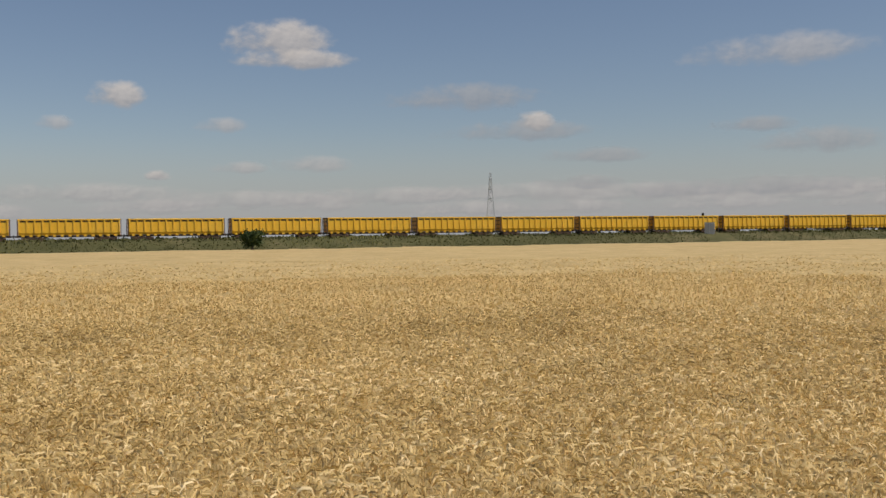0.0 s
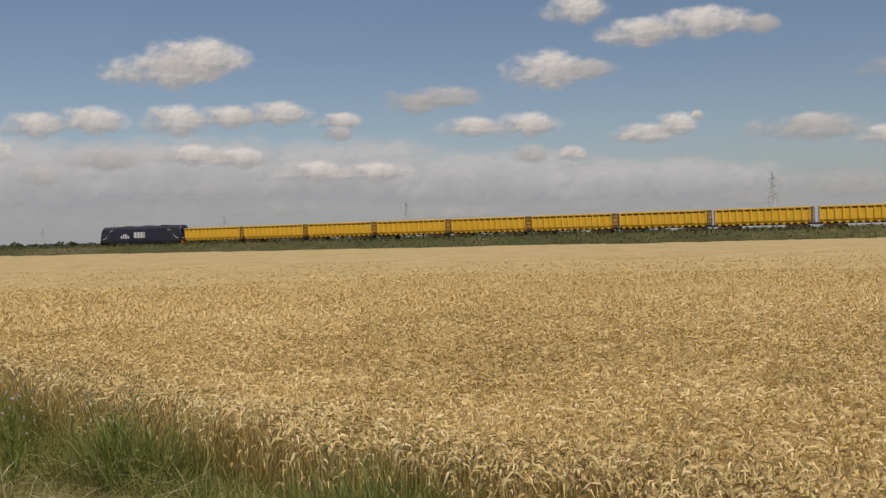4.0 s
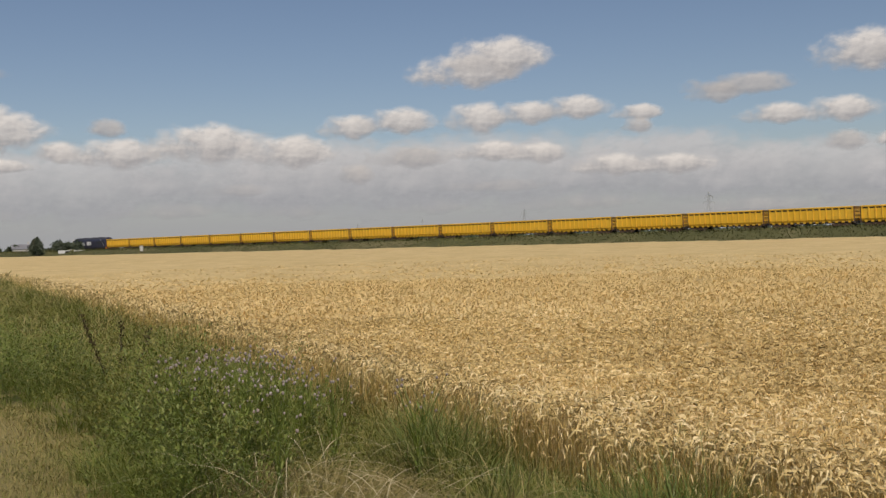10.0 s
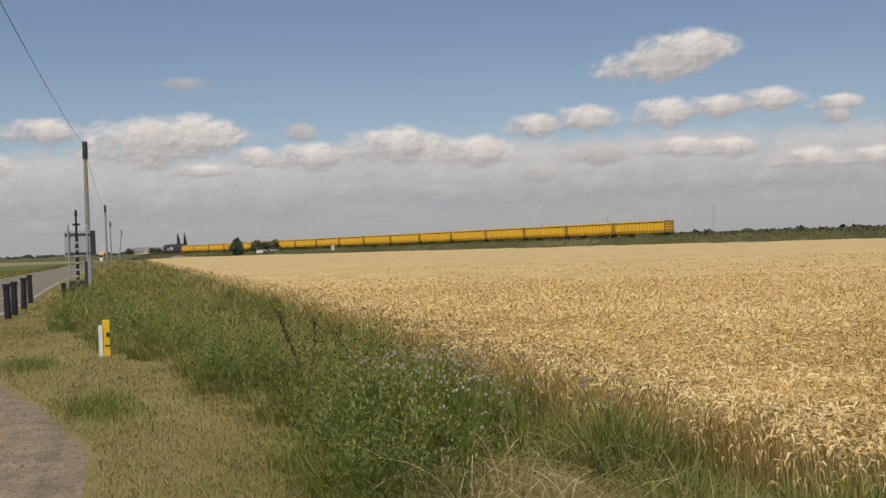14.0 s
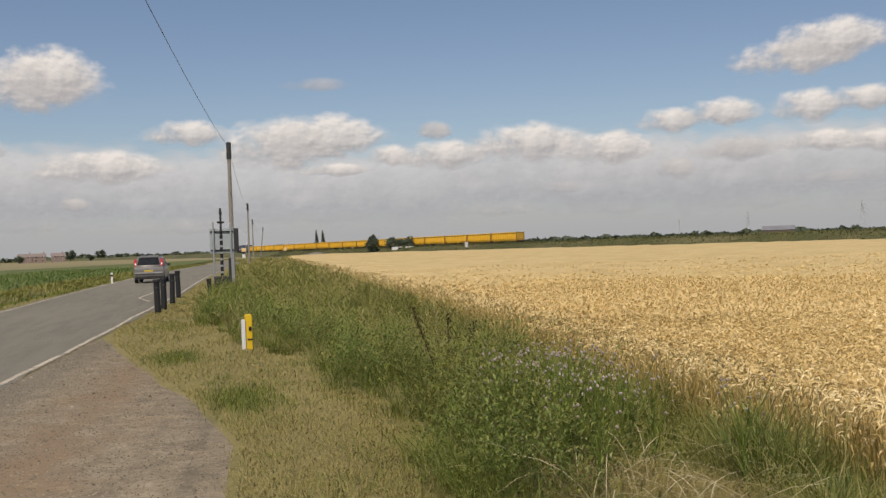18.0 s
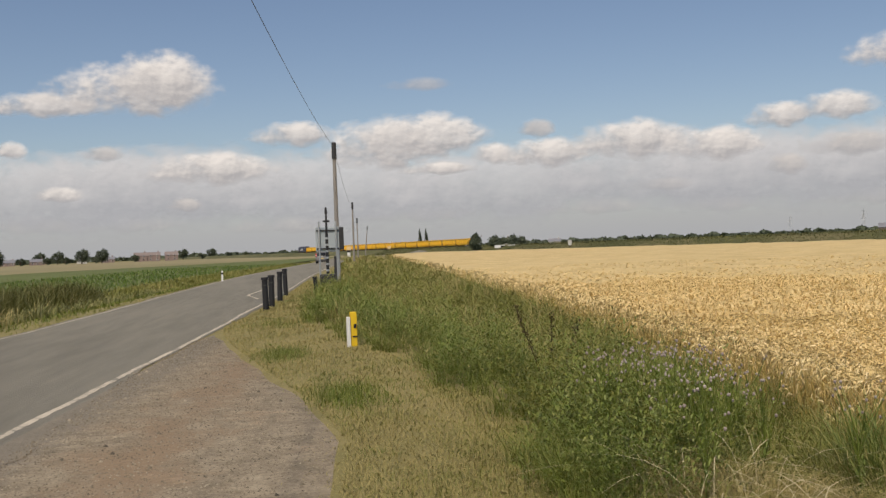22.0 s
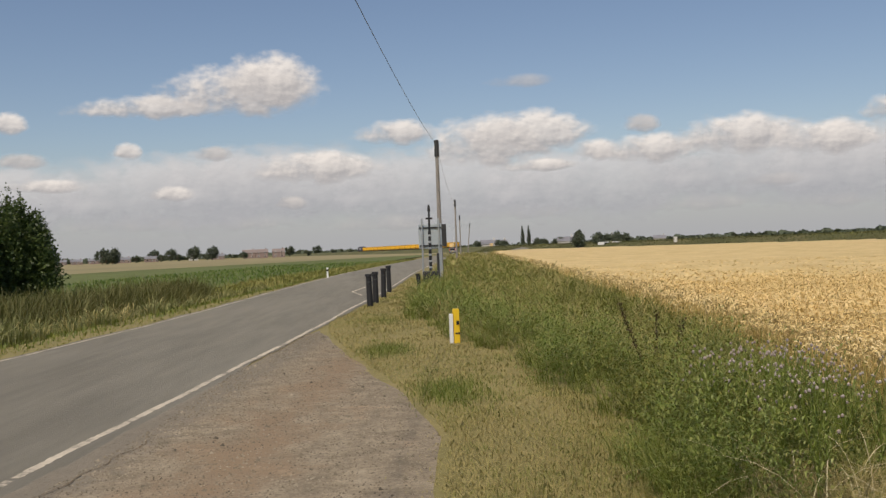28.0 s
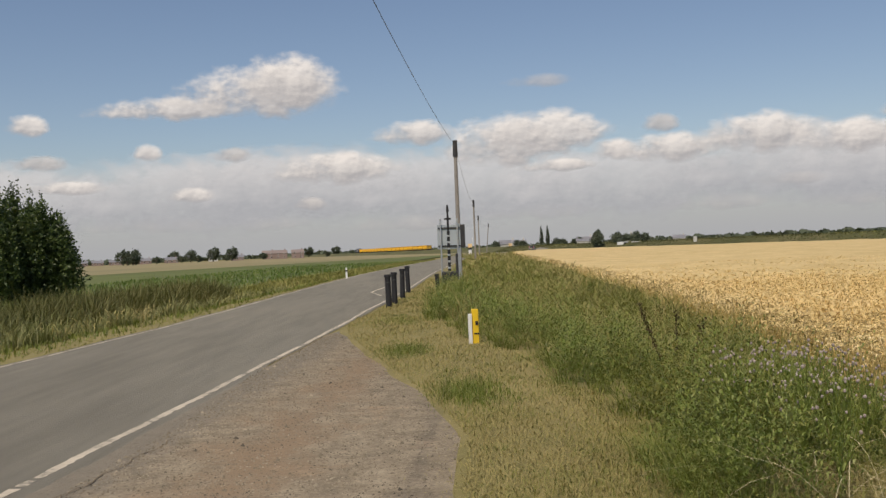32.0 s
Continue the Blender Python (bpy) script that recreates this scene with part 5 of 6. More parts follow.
clumps("low_tufts", 150, 55, (-45, 0), lambda x: grass_lo(x) + 0.2, lambda x: weed_lo(x), 0.15, 0.005, M_GRASS, "small green tufts scattered through the mown verge", (0.3, 1.3), 0.2)
clumps("seeding_grass", 420, 22, (-60, 2), lambda x: weed_lo(x) + 0.9, lambda x: wheat_y(x) + 0.2, 0.85, 0.0055, M_OLIVE, "tall dry seeding grass among the green", (0.3, 1.0), mask=patchy(0.8, -0.3), prof=EAR)


n = 7000
rad, ang = np.sqrt(RNG.uniform(0, 1, n)), RNG.uniform(0, 6.283, n)
tx, ty = -TUSSOCK[0] + 1.25 * rad * np.cos(ang), TUSSOCK[1] + 0.68 * rad * np.sin(ang)
m = 110
kx, ky = RNG.normal(-TUSSOCK[0], 0.7, m), RNG.normal(TUSSOCK[1] - 0.1, 0.4, m)
stalks = new("bleached_stalks", ribbons("bleached_stalks", np.stack([kx, ky, ground_z(kx, ky)], 1), RNG.uniform(0, 6.283, m), RNG.uniform(0.55, 1.0, m), np.full(m, 0.0055), RNG.uniform(0.6, 1.4, m), M_PALE, (0.6, 0.55, 0.5, 0.5, 0.6, 1.1, 0.9, 0.2)))
tagged(stalks, "bleached seed stalks arching out of the tussock", "grass", kind="stuff")
ob = new("straw_tussock", ribbons("straw_tussock", np.stack([tx, ty, ground_z(tx, ty) - 0.02], 1), ang + RNG.normal(0, 1.1, n), RNG.uniform(0.25, 0.6, n), np.full(n, 0.0045), RNG.uniform(0.5, 1.6, n), M_STRAW, (0.7, 0.6, 0.6, 0.8, 0.2)))
tagged(ob, "bleached dry grass tussock at the ditch edge", "grass", kind="stuff")


NEAR_DITCH = lambda x: weed_lo(x) + np.interp(x, [-60, -20, -8, 0], [1.5, 1.5, 1.2, 0.6])
leaf_mounds("nettles", 150, 260, (-40, -6), lambda x: weed_lo(x) + 0.25, NEAR_DITCH, 0.3, 0.7, 0.0095, M_WEED, "lush green leafy weeds along the ditch", off_tussock)
leaf_mounds("bushy_weeds", 54, 640, (-15, -5.5), lambda x: weed_lo(x) + 0.3, lambda x: NEAR_DITCH(x) + 0.5, 0.42, 0.85, 0.0135, M_WEED, "bushy broad-leaved weeds in mounds", lambda x, y: off_tussock(x, y) & (mound(x, y) > 0.75))
leaf_mounds("mixed_weeds", 130, 200, (-60, -5), lambda x: weed_lo(x) + 0.8, lambda x: wheat_y(x) - 0.3, 0.28, 0.8, 0.009, M_SHRUB, "olive and brown leafy weeds mixed through the grass", lambda x, y: off_tussock(x, y))
n = 34
leaf_mounds("leafy_shoots", n, 560, None, None, None, 0.34, 0.92, 0.0135, M_SHRUB, "dense dark leafy shoots round the seeding dock", at=(RNG.normal(-9.6, 1.1, n), RNG.normal(2.45, 0.32, n)))


def build_thistle(h):
    t = thing("thistle", "flowering thistle with pale pinkish heads", "thistle", group="thistles on the verge")
    main = part("stem", rodm((0, 0, -0.1), (0.03, 0, h * 0.75), 0.008, 0.004, 5), M_WEED, t)
    for i in range(14):
        a = i * 2.4
        tip = (math.cos(a) * 0.2 * random.uniform(0.4, 1.2), math.sin(a) * 0.2 * random.uniform(0.4, 1.2), h * random.uniform(0.7, 1.05))
        br = part("branch", rodm((0.02, 0, h * (0.35 + 0.3 * random.random())), tip, 0.004, 0.002, 4), M_WEED, t)
        bm = bmesh.new()
        bmesh.ops.create_icosphere(bm, subdivisions=1, radius=random.uniform(0.008, 0.013), matrix=Matrix.Translation(tip) @ Matrix.Diagonal((1, 1, 1.2, 1)))
        part("flower_head", bm, M_FLOWER, br)
    n = 46
    hh = RNG.uniform(0.1, 0.8, n) * h
    part("leaves", ribbons("leaves", np.stack([RNG.normal(0, 0.02, n), RNG.normal(0, 0.02, n), hh], 1), RNG.uniform(0, 6.28, n), RNG.uniform(0.05, 0.12, n), np.full(n, 0.014), RNG.uniform(0.5, 1, n), M_WEED, (0.4, 1, 0.8, 0.1)), None, t)
    return t


protos = [build_thistle(1.0), build_thistle(0.92), build_thistle(1.08)]
spots = [(random.gauss(-7.4, 0.5), random.gauss(2.75, 0.4)) for _ in range(20)]
for i, (x, y) in enumerate((x, max(y, float(weed_lo(x)) + 0.6)) for x, y in spots):
    m = pose(x, y, float(ground_z(x, y)), 0, 0, random.uniform(0, 360))
    if i < 3:
        protos[i].matrix_basis = m
    else:
        copy_thing(protos[i % 3], m)

dock = thing("dock_plant", "dark brown seeding dock standing in the grass", "weed", pose(-10.9, 2.25, -0.15))
DOCK_TIPS = [(0.05, -0.1, 1.12), (0.0, 0.3, 1.02), (-0.1, 0.62, 0.92)]
bm = bmesh.new()
for tip in DOCK_TIPS:
    rod(bm, (0, 0.3, 0), tip, 0.008, 0.004, 5)
part("stem", bm, M_DOCK, dock)
for tx, ty, tz in DOCK_TIPS:
    n = 130
    f = RNG.uniform(0.5, 1.02, n)
    part("seed_spike", ribbons("seed_spike", np.stack([tx * f + RNG.normal(0, 0.02, n), 0.3 + (ty - 0.3) * f + RNG.normal(0, 0.015, n), tz * f], 1), RNG.uniform(0, 6.28, n), np.full(n, 0.032), np.full(n, 0.018), RNG.uniform(0.2, 0.9, n), M_DOCK, (0.5, 1, 0.2)), None, dock)

# ---- growth of the far verge ----
SOUTH = lambda d: (lambda x: road_smooth(x) - (d - 2.5) - far_edge(x))
tuft_field("far_verge_grass", 26000, (-170, 1), SOUTH(4.4), SOUTH(2.6), 0.1, 0.009, (0.3, 1.2), M_OLIVE, "short dry grass along the road's far edge", clump=0.2, prof=(1, 0.75, 0.1))
tuft_field("far_verge_green", 5000, (-170, 1), SOUTH(4.6), SOUTH(3.2), 0.22, 0.014, (0.2, 0.8), M_GRASS, "green grass along the road's far edge")
clumps("reeds", 800, 34, (-34, 1), SOUTH(9.6), SOUTH(6.2), 1.45, 0.01, M_REED, "tall green reeds in the roadside ditch", (0.3, 1.1), 0.3, category="reeds", mask=lambda x, y: RNG.random(len(x)) < np.interp(x, [-34, -22], [0.1, 1]), far=3)
clumps("pale_grass", 900, 26, (-58, 1), SOUTH(6.8), SOUTH(4.2), 0.95, 0.009, M_REED, "long pale grass in front of the reeds", (0.3, 1.0), 0.22, far=3)
clumps("bleached_grass", 320, 18, (-58, 1), SOUTH(6.6), SOUTH(4.2), 0.9, 0.008, M_DRY, "bleached grass before the reeds", (0.3, 1.1), 0.2, prof=EAR, far=3)
clumps("sedge_bank", 750, 44, (-60, -22), SOUTH(10.6), SOUTH(8.0), 1.5, 0.01, M_SEDGE, "dark dense sedge filling the end of the ditch", (0.2, 0.8), 0.4, category="reeds", mask=lambda x, y: x > -59 + RNG.uniform(-1, 1, len(x)), far=3)
tuft_field("ditch_grass", 16000, (-200, -56), SOUTH(9), SOUTH(4.4), 0.6, 0.014, (0.1, 0.8), M_OLIVE, "long grass beside the roadside ditch", "grass")
tuft_field("crop_blades", 26000, (-190, 1), SOUTH(30), SOUTH(9.5), 0.42, 0.012, (0.1, 0.6), M_FRESH, "green crop plants in the field across the road", "crop", zfun=lambda x, y: 0 * x - 0.3, prof=(1, 0.75, 0.1))


# ---- things on and near the railway ----
def cabinet(az, d, z, w, h, label):
    c = thing("relay_cabinet", label, "cabinet", at_az(az, d, z, az))
    part("box", boxm(-w / 2, w / 2, -0.3, 0.3, 0, h, 0.03), M_WHITE, c)
    part("roof", boxm(-w / 2 - 0.05, w / 2 + 0.05, -0.36, 0.36, h, h + 0.08), M_GALV, c)
    for x in (-w / 4, w / 4):
        part("door", boxm(x - w / 4 + 0.03, x + w / 4 - 0.03, -0.325, -0.3, 0.1, h - 0.08), M_RENDER, c)


cabinet(-21.65, 175, 1.5, 1.6, 1.9, "white trackside relay cabinet on the bank")
cabinet(75.65, 285, 1.05, 0.9, 1.4, "white trackside cabinet by the rails")
signal = thing("railway_signal", "dark signal head on a post beyond the rails", "signal", at_az(-21.3, 188, 1.0, -21))
part("post", rodm((0, 0, 0), (0, 0, 3.4), 0.07), M_GALV, signal)
part("head", boxm(-0.22, 0.22, -0.15, 0.15, 3.3, 4.3, 0.05), M_BLACK, signal)


def build_van(az, d, turn):
    v = thing("van", "white van parked by the distant crossing", "van", at_az(az, d, FIELD_Z, turn))
    part("body", prism(bmesh.new(), [(-0.95, 0.35), (0.95, 0.35), (0.98, 1.2), (0.85, 2.2), (-0.85, 2.2), (-0.98, 1.2)], -2.4, 1.4), M_WHITE, v)
    part("cab", prism(bmesh.new(), [(-0.93, 0.35), (0.93, 0.35), (0.93, 1.15), (-0.93, 1.15)], 1.4, 2.5), M_WHITE, v)
    part("windscreen", prism(bmesh.new(), [(-0.85, 1.15), (0.85, 1.15), (0.75, 1.95), (-0.75, 1.95)], 1.4, 1.75), M_GLASS, v)
    for x in (-1.6, 1.6):
        for y in (-0.85, 0.85):
            part("wheel", rodm((x, y - 0.1, 0.34), (x, y + 0.1, 0.34), 0.34, None, 14), M_TYRE, v)


build_van(79.5, 330, 20)
build_van(78.65, 325, 35)


def build_crossing(az, d):
    c = thing("crossing_barrier", "yellow and white level crossing equipment in the distance", "barrier", at_az(az, d, 0, az), "level crossing barriers")
    part("base", boxm(-0.5, 0.5, -0.4, 0.4, -0.3, 1.3, 0.05), M_WHITE, c)
    part("post", rodm((0, 0, 0), (0, 0, 3.0), 0.09), M_WHITE, c)
    part("board", boxm(-0.65, 0.65, -0.45, -0.4, 2.0, 3.2, 0.02), M_BOARD, c)
    part("lamp_unit", boxm(-0.5, 0.5, -0.5, -0.45, 1.3, 1.95, 0.05), M_BLACK, c)
    part("arm", rodm((0.6, 0, 1.0), (0.9, 0, 5.2), 0.05), M_WHITE, c)


build_crossing(85.75, 440)
build_crossing(88.0, 330)

# ---- clouds: a distant backdrop of cumulus ----
def cloud_mat(name, low, high, solid, opaque, fray=2.2, bias=1.25, relief=1.5):
    """Soft cumulus: a lobe with a flat base, edged by billowing noise and lit from above."""
    m = bpy.data.materials.new(name)
    m.use_nodes = True
    n, l = m.node_tree.nodes, m.node_tree.links
    n.remove(n["Principled BSDF"])
    uv, info, sep, tc = [n.new("ShaderNode" + k) for k in ("UVMap", "ObjectInfo", "SeparateXYZ", "TexCoord")]
    l.new(uv.outputs[0], sep.inputs[0])

    def op(kind, a, b=None, c=None):
        q = n.new("ShaderNodeMath")
        q.operation = kind
        for i, v in enumerate((a, b, c)):
            if isinstance(v, (int, float)):
                q.inputs[i].default_value = v
            elif v is not None:
                l.new(v, q.inputs[i])
        return q.outputs[0]
    w = op("MULTIPLY", info.outputs["Random"], 40.0)

    def billow(scale, detail, rough, lift=0.0):
        mp = n.new("ShaderNodeMapping")
        mp.inputs["Location"].default_value, mp.inputs["Scale"].default_value = (-0.5 * lift, 0, lift), (0.75, 0.75, 1.2)
        l.new(tc.outputs["Object"], mp.inputs["Vector"])
        q = n.new("ShaderNodeTexNoise")
        q.noise_dimensions = "4D"
        q.inputs["Scale"].default_value, q.inputs["Detail"].default_value, q.inputs["Roughness"].default_value = scale, detail, rough
        l.new(mp.outputs[0], q.inputs["Vector"]), l.new(w, q.inputs["W"])
        return q.outputs["Fac"]

    def soft(v, lo, hi):
        q = n.new("ShaderNodeMapRange")
        q.interpolation_type = "SMOOTHSTEP"
        q.inputs[1].default_value, q.inputs[2].default_value = lo, hi
        l.new(v, q.inputs[0])
        return q.outputs[0]
    u, v = op("MULTIPLY", sep.outputs[0], 1.7), op("MULTIPLY", sep.outputs[1], 1.7)
    f1, f2, f3 = billow(0.015, 5, 0.55), billow(0.005, 2, 0.5), billow(0.015, 5, 0.55, 14.0)
    dn = op("MULTIPLY", op("MINIMUM", v, 0.0), 1.15)
    up = op("MAXIMUM", v, 0.0)
    r2 = op("ADD", op("MULTIPLY", u, u), op("ADD", op("MULTIPLY", up, up), op("MULTIPLY", dn, dn)))
    a = op("ADD", op("SUBTRACT", bias, r2), op("ADD", op("MULTIPLY_ADD", f1, fray, -0.5 * fray), op("MULTIPLY_ADD", f2, 1.4, -0.7)))
    rim = soft(op("SUBTRACT", 2.89, op("ADD", op("MULTIPLY", u, u), op("MULTIPLY", v, v))), 0.0, 0.9)
    alpha = op("MULTIPLY", op("MULTIPLY", soft(a, -0.1, solid), rim), opaque)
    bulge = op("MULTIPLY", op("SUBTRACT", f1, f3), relief)
    lit = op("ADD", op("ADD", op("MULTIPLY_ADD", v, 0.62, 0.4), bulge), op("MULTIPLY_ADD", f1, 0.9, -0.45))
    ramp = n.new("ShaderNodeValToRGB")
    l.new(lit, ramp.inputs[0])
    e = ramp.color_ramp.elements
    e[0].color, e[1].color = (*low, 1), (*high, 1)
    e[1].position = 0.95
    em, tr, mx = [n.new("ShaderNode" + k) for k in ("Emission", "BsdfTransparent", "MixShader")]
    l.new(ramp.outputs[0], em.inputs["Color"])
    l.new(alpha, mx.inputs[0]), l.new(tr.outputs[0], mx.inputs[1]), l.new(em.outputs[0], mx.inputs[2])
    l.new(mx.outputs[0], n["Material Output"].inputs["Surface"])
    return m


M_CLOUD = cloud_mat("cumulus", (0.4, 0.41, 0.43), (0.81, 0.8, 0.775), 1.0, 0.93)
M_GREYCLOUD = cloud_mat("grey_cumulus", (0.37, 0.385, 0.41), (0.6, 0.595, 0.585), 1.1, 0.85)
M_BANKCLOUD = cloud_mat("cloud_bank", (0.385, 0.415, 0.455), (0.585, 0.608, 0.632), 1.7, 0.85, 2.6, 2.3, 0.5)
M_HAZECLOUD = cloud_mat("thin_cloud", (0.37, 0.385, 0.41), (0.54, 0.545, 0.55), 1.7, 0.6, 2.4, 1.5)
M_DARKCLOUD = cloud_mat("shaded_cloud", (0.3, 0.325, 0.365), (0.42, 0.44, 0.46), 1.5, 0.6, 2.4, 1.4)


def cloud(az, el, ha, he, d, material):
    """A card out on the sky's dome; ha and he: half its lobe's width and height in degrees."""
    ha, he = ha * 1.7, he * 1.7
    nu, nv = 14, 8
    uu, vv = np.meshgrid(np.linspace(-1, 1, nu), np.linspace(-1, 1, nv))
    a, e = np.radians(-uu * ha), np.radians(vv * he)
    co = np.stack([-d * np.sin(a) * np.cos(e), d * np.cos(a) * np.cos(e), d * np.sin(e)], -1).reshape(-1, 3) - np.array([0, d, 0])
    i, j = np.meshgrid(np.arange(nu - 1), np.arange(nv - 1))
    q = np.stack([j * nu + i, j * nu + i + 1, (j + 1) * nu + i + 1, (j + 1) * nu + i], -1).reshape(-1, 4)
    me = from_arrays("cloud", co, q, material)
    lay = me.uv_layers.new(name="UVMap")
    lay.data.foreach_set("uv", np.stack([uu, vv], -1).reshape(-1, 2)[q.ravel()].astype(np.float32).ravel())
    ob = new("cloud", me)
    ob.matrix_basis = pose(0, 0, EYE, 0, 0, az) @ pose(0, 0, 0, el, 0, 0) @ pose(0, d, 0)
    return ob


CUMULUS_A = [(104.5, 8.1, 3.8, 0.65), (99.5, 8.9, 4.2, 1.45), (97.9, 9.5, 2.7, 1.45), (111.6, 7.2, 1.1, 0.62), (105.6, 5.8, 0.8, 0.5), (110.0, 4.0, 2.1, 0.38), (103.5, 3.5, 1.3, 0.44), (95.5, 4.7, 3.5, 0.97), (91.0, 6.5, 1.7, 0.66), (86.2, 5.7, 2.5, 1.33), (83.9, 6.2, 2.9, 1.14), (80.0, 5.1, 0.9, 0.57), (83.1, 4.4, 1.6, 0.34), (77.1, 5.0, 2.1, 0.77), (72.3, 5.5, 2.5, 1.02), (68.0, 5.0, 2.1, 0.87)]
CUMULUS_B = [(64.5, 6.3, 1.3, 0.66), (61.9, 6.6, 1.7, 0.7), (57.4, 6.6, 1.4, 0.86), (54.6, 6.8, 1.6, 0.61), (52.0, 7.0, 1.6, 0.63), (48.4, 6.6, 1.1, 0.43), (57.9, 9.2, 3.2, 1.0), (56.1, 9.9, 3.0, 1.14), (56.8, 4.8, 1.8, 0.53), (53.9, 4.6, 1.4, 0.55), (49.9, 3.8, 1.7, 0.57), (46.7, 3.7, 1.9, 0.53)]
CUMULUS_C = [(37.0, 9.0, 2.3, 1.14), (35.2, 12.2, 1.9, 0.84), (31.7, 10.8, 2.2, 0.83), (28.7, 11.1, 3.1, 0.9), (41.3, 6.1, 1.9, 0.59), (38.1, 6.1, 2.1, 0.72), (35.5, 4.5, 0.9, 0.47), (31.8, 5.4, 1.9, 0.61), (29.9, 5.8, 1.3, 0.68), (28.5, 6.3, 0.4, 0.31), (23.0, 5.6, 1.0, 0.51), (19.2, 4.7, 1.4, 0.59)]
GREY = [(101.2, 5.6, 1.1, 0.43), (111.2, 5.3, 1.5, 0.44), (96.9, 2.8, 0.9, 0.38), (77.5, 6.4, 1.1, 0.55), (48.4, 5.9, 0.9, 0.45), (44.3, 7.4, 1.5, 0.6), (64.2, 3.7, 1.1, 0.63), (61.3, 4.6, 2.3, 0.69), (43.1, 7.8, 2.8, 0.62), (34.8, 9.0, 2.0, 0.61), (25.4, 10.8, 1.2, 0.56), (37.9, 4.5, 1.2, 0.6), (23.3, 5.3, 3.2, 0.75), (2.2, 10.8, 2.8, 1.1), (10.7, 7.7, 1.5, 0.78), (8.6, 3.5, 0.7, 0.33), (-12.0, 6.3, 1.2, 0.59), (1.4, 9.8, 3.2, 0.58)]
THIN = [(84.0, 9.1, 1.7, 0.37), (56.6, 2.9, 2.9, 0.34), (70.7, 3.0, 1.7, 0.35), (18.9, 8.1, 1.6, 0.58), (13.8, 6.2, 0.9, 0.39), (5.2, 6.2, 1.3, 0.43), (4.3, 3.9, 1.5, 0.34), (0.4, 4.1, 2.0, 0.48), (-25.3, 9.6, 4.1, 0.84)]
SHADED = [(-8.3, 7.7, 3.9, 0.77), (-11.2, 5.8, 3.8, 0.58), (-23.7, 5.8, 2.1, 0.43), (-27.3, 4.8, 3.2, 0.69), (-15.3, 4.4, 2.8, 0.44), (-14.5, 2.9, 2.3, 0.41), (-23.8, 2.5, 6.7, 0.51)]
for far_out, lst, m, label in ((4300, CUMULUS_A + CUMULUS_B + CUMULUS_C, M_CLOUD, "white cumulus cloud with a grey base"), (4220, GREY, M_GREYCLOUD, "soft greyish cumulus cloud"), (4390, THIN, M_HAZECLOUD, "thin grey wisp of cloud"), (4420, SHADED, M_DARKCLOUD, "thin shaded streak of cloud")):
    for i, (az, el, ha, he) in enumerate(lst):
        if m is M_CLOUD and el < 7.3 and 44 < az < 92:
            ha, he = ha * 1.3, he * 1.1      # the row of heaps runs together
        tagged(cloud(az, el, ha, he, far_out - 1.5 * i, m), label, "cloud", "clouds", "structure")
# broken bank low over the horizon, all round, thicker towards the left
for i in range(44):
    az = -150 + i * 8.2 + random.uniform(-1.5, 1.5)
    heavy = min(1.0, max(0.0, (az - 15) / 35)) if az < 150 else 0.5
    tagged(cloud(az, 2.2 + 1.2 * heavy + random.uniform(-0.35, 0.35), random.uniform(5.0, 6.5), 0.5 + 1.2 * heavy, 4500 + 2 * i, M_BANKCLOUD if heavy > 0.3 else M_HAZECLOUD), "broad bank of grey and white cloud", "cloud", "clouds", "structure")
    tagged(cloud(az + 4 + random.uniform(-1, 1), 1.5 + random.uniform(-0.3, 0.5), random.uniform(2.0, 4.0), 0.45, 4600 + 2 * i, M_HAZECLOUD), "low grey streak of cloud over the horizon", "cloud", "clouds", "structure")

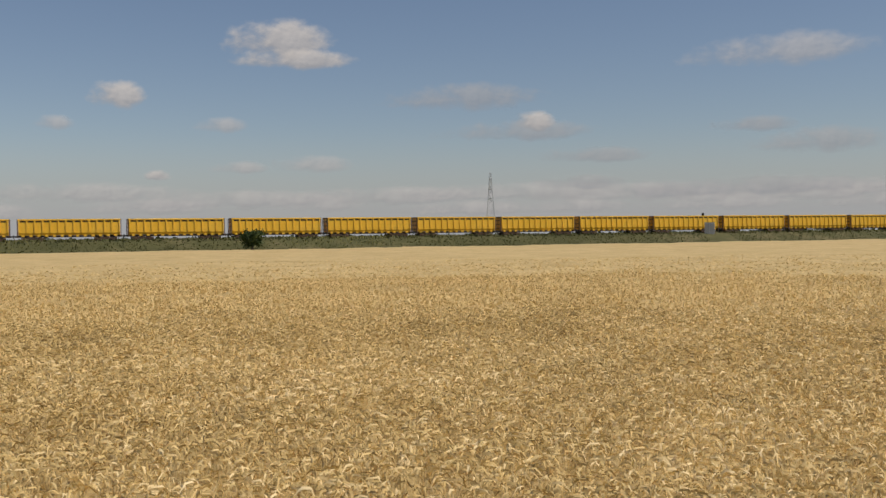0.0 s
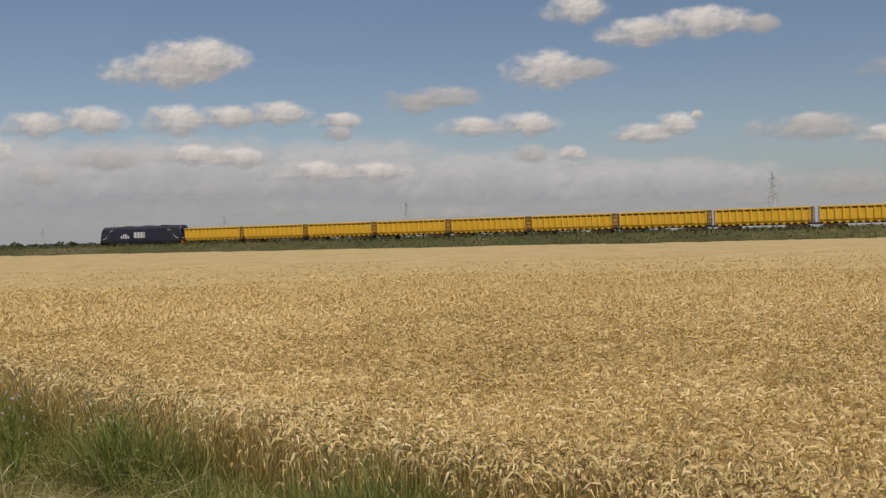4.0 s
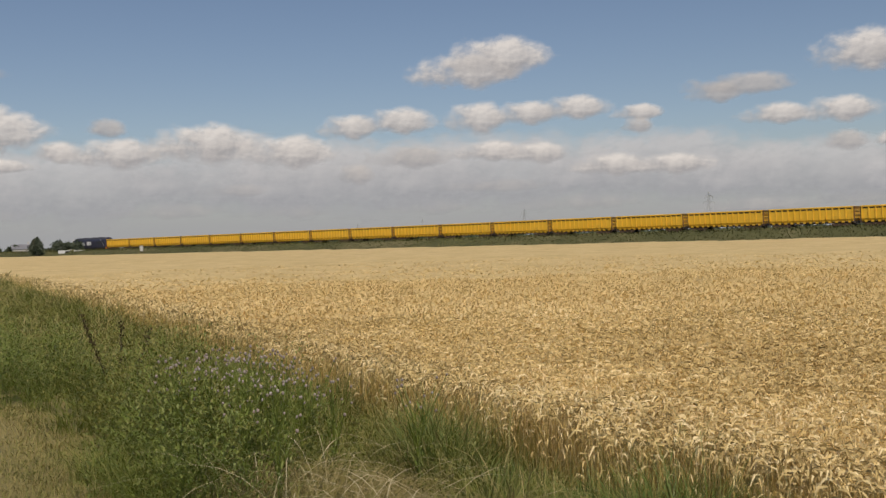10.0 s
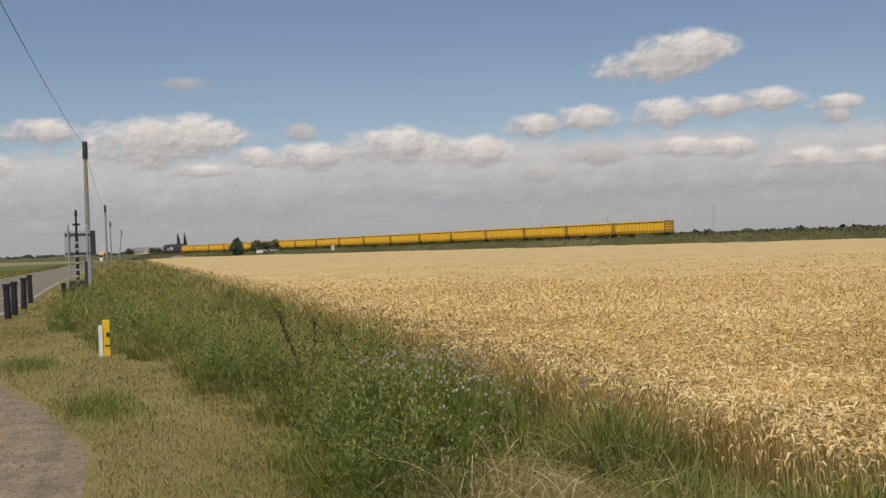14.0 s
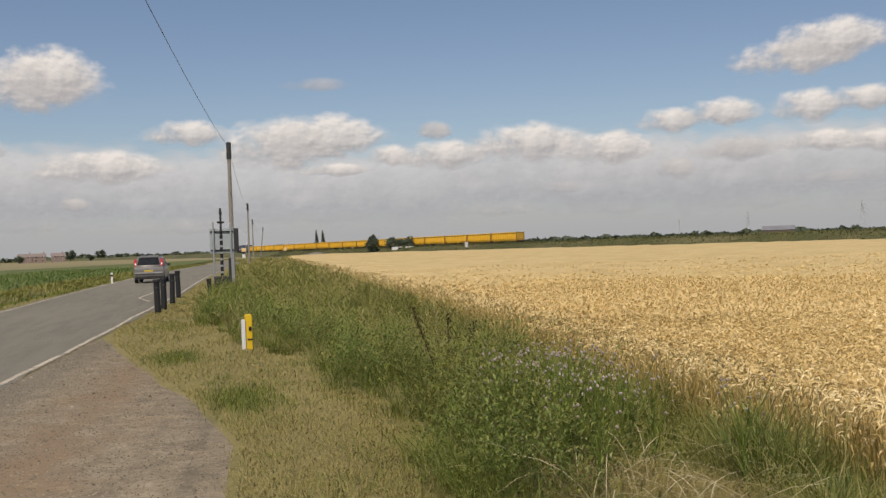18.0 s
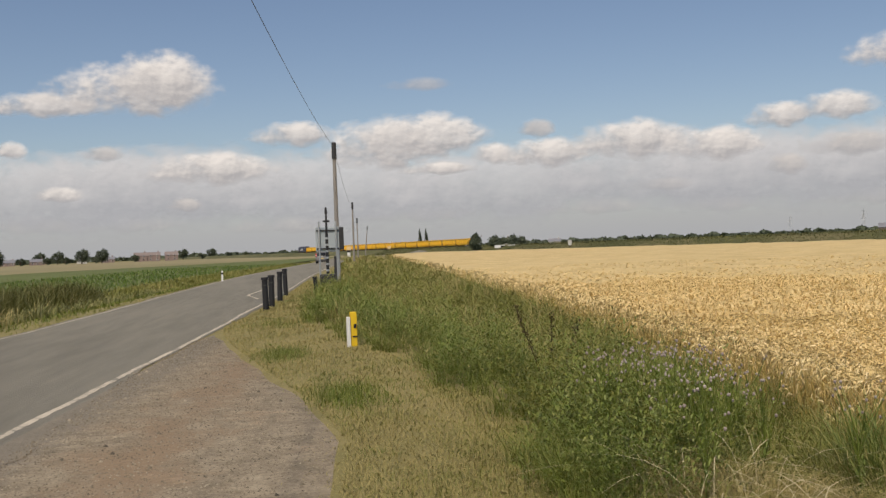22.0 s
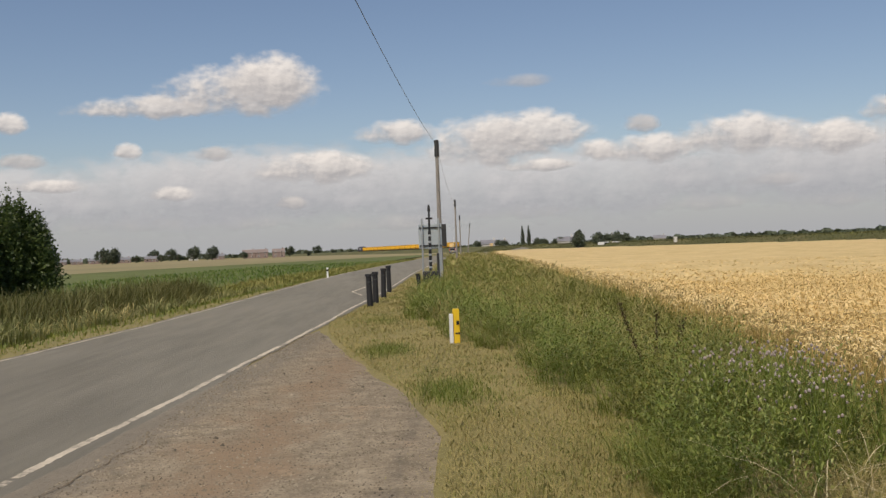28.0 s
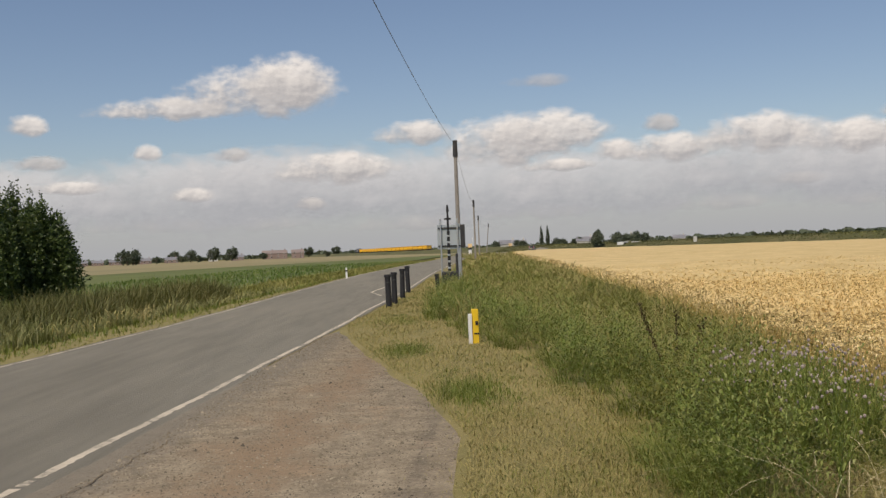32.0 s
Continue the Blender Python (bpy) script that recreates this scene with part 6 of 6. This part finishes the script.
# summer haze that thickens down to the horizon
haze = bpy.data.materials.new("horizon_haze")
haze.use_nodes = True
hn, hl = haze.node_tree.nodes, haze.node_tree.links
hn.remove(hn["Principled BSDF"])
h_uv, h_sep, h_em, h_tr, h_mx, h_rng = [hn.new("ShaderNode" + k) for k in ("UVMap", "SeparateXYZ", "Emission", "BsdfTransparent", "MixShader", "MapRange")]
h_rng.interpolation_type = "SMOOTHERSTEP"
h_rng.inputs[1].default_value, h_rng.inputs[2].default_value, h_rng.inputs[3].default_value, h_rng.inputs[4].default_value = -0.1, 0.8, 0.95, 0.0
h_em.inputs["Color"].default_value = (0.375, 0.41, 0.452, 1)
hl.new(h_uv.outputs[0], h_sep.inputs[0]), hl.new(h_sep.outputs[1], h_rng.inputs[0]), hl.new(h_rng.outputs[0], h_mx.inputs[0])
hl.new(h_tr.outputs[0], h_mx.inputs[1]), hl.new(h_em.outputs[0], h_mx.inputs[2]), hl.new(h_mx.outputs[0], hn["Material Output"].inputs["Surface"])
ha = np.radians(np.linspace(0, 360, 97))
he = np.linspace(0, 1, 13)
HA, HE = np.meshgrid(ha, he)
hv = np.stack([-4760 * np.sin(HA), 4760 * np.cos(HA), EYE + 4760 * np.tan(np.radians(-0.15 + 9.0 * HE))], -1).reshape(-1, 3)
hi_, hj = np.meshgrid(np.arange(96), np.arange(12))
hf = np.stack([hj * 97 + hi_, hj * 97 + hi_ + 1, (hj + 1) * 97 + hi_ + 1, (hj + 1) * 97 + hi_], -1).reshape(-1, 4)
hme = from_arrays("backdrop_haze", hv, hf, haze)
hme.uv_layers.new(name="UVMap").data.foreach_set("uv", np.stack([HA, HE], -1).reshape(-1, 2)[hf.ravel()].astype(np.float32).ravel())
tagged(new("backdrop", hme), "pale summer haze above the flat horizon", "sky", kind="structure")


# ---- movement ----
def motions():
    walk(loco, [(t, on_track(TRAIN_S + LOCO_OFF + TRAIN_V * t)) for t in CLOCK])
    for i, w in enumerate(wagons):
        walk(w, [(t, on_track(TRAIN_S - 7 - 14 * i + TRAIN_V * t)) for t in CLOCK])
    walk(car, [(t, car_pose(t)) for t in CLOCK])


motions()
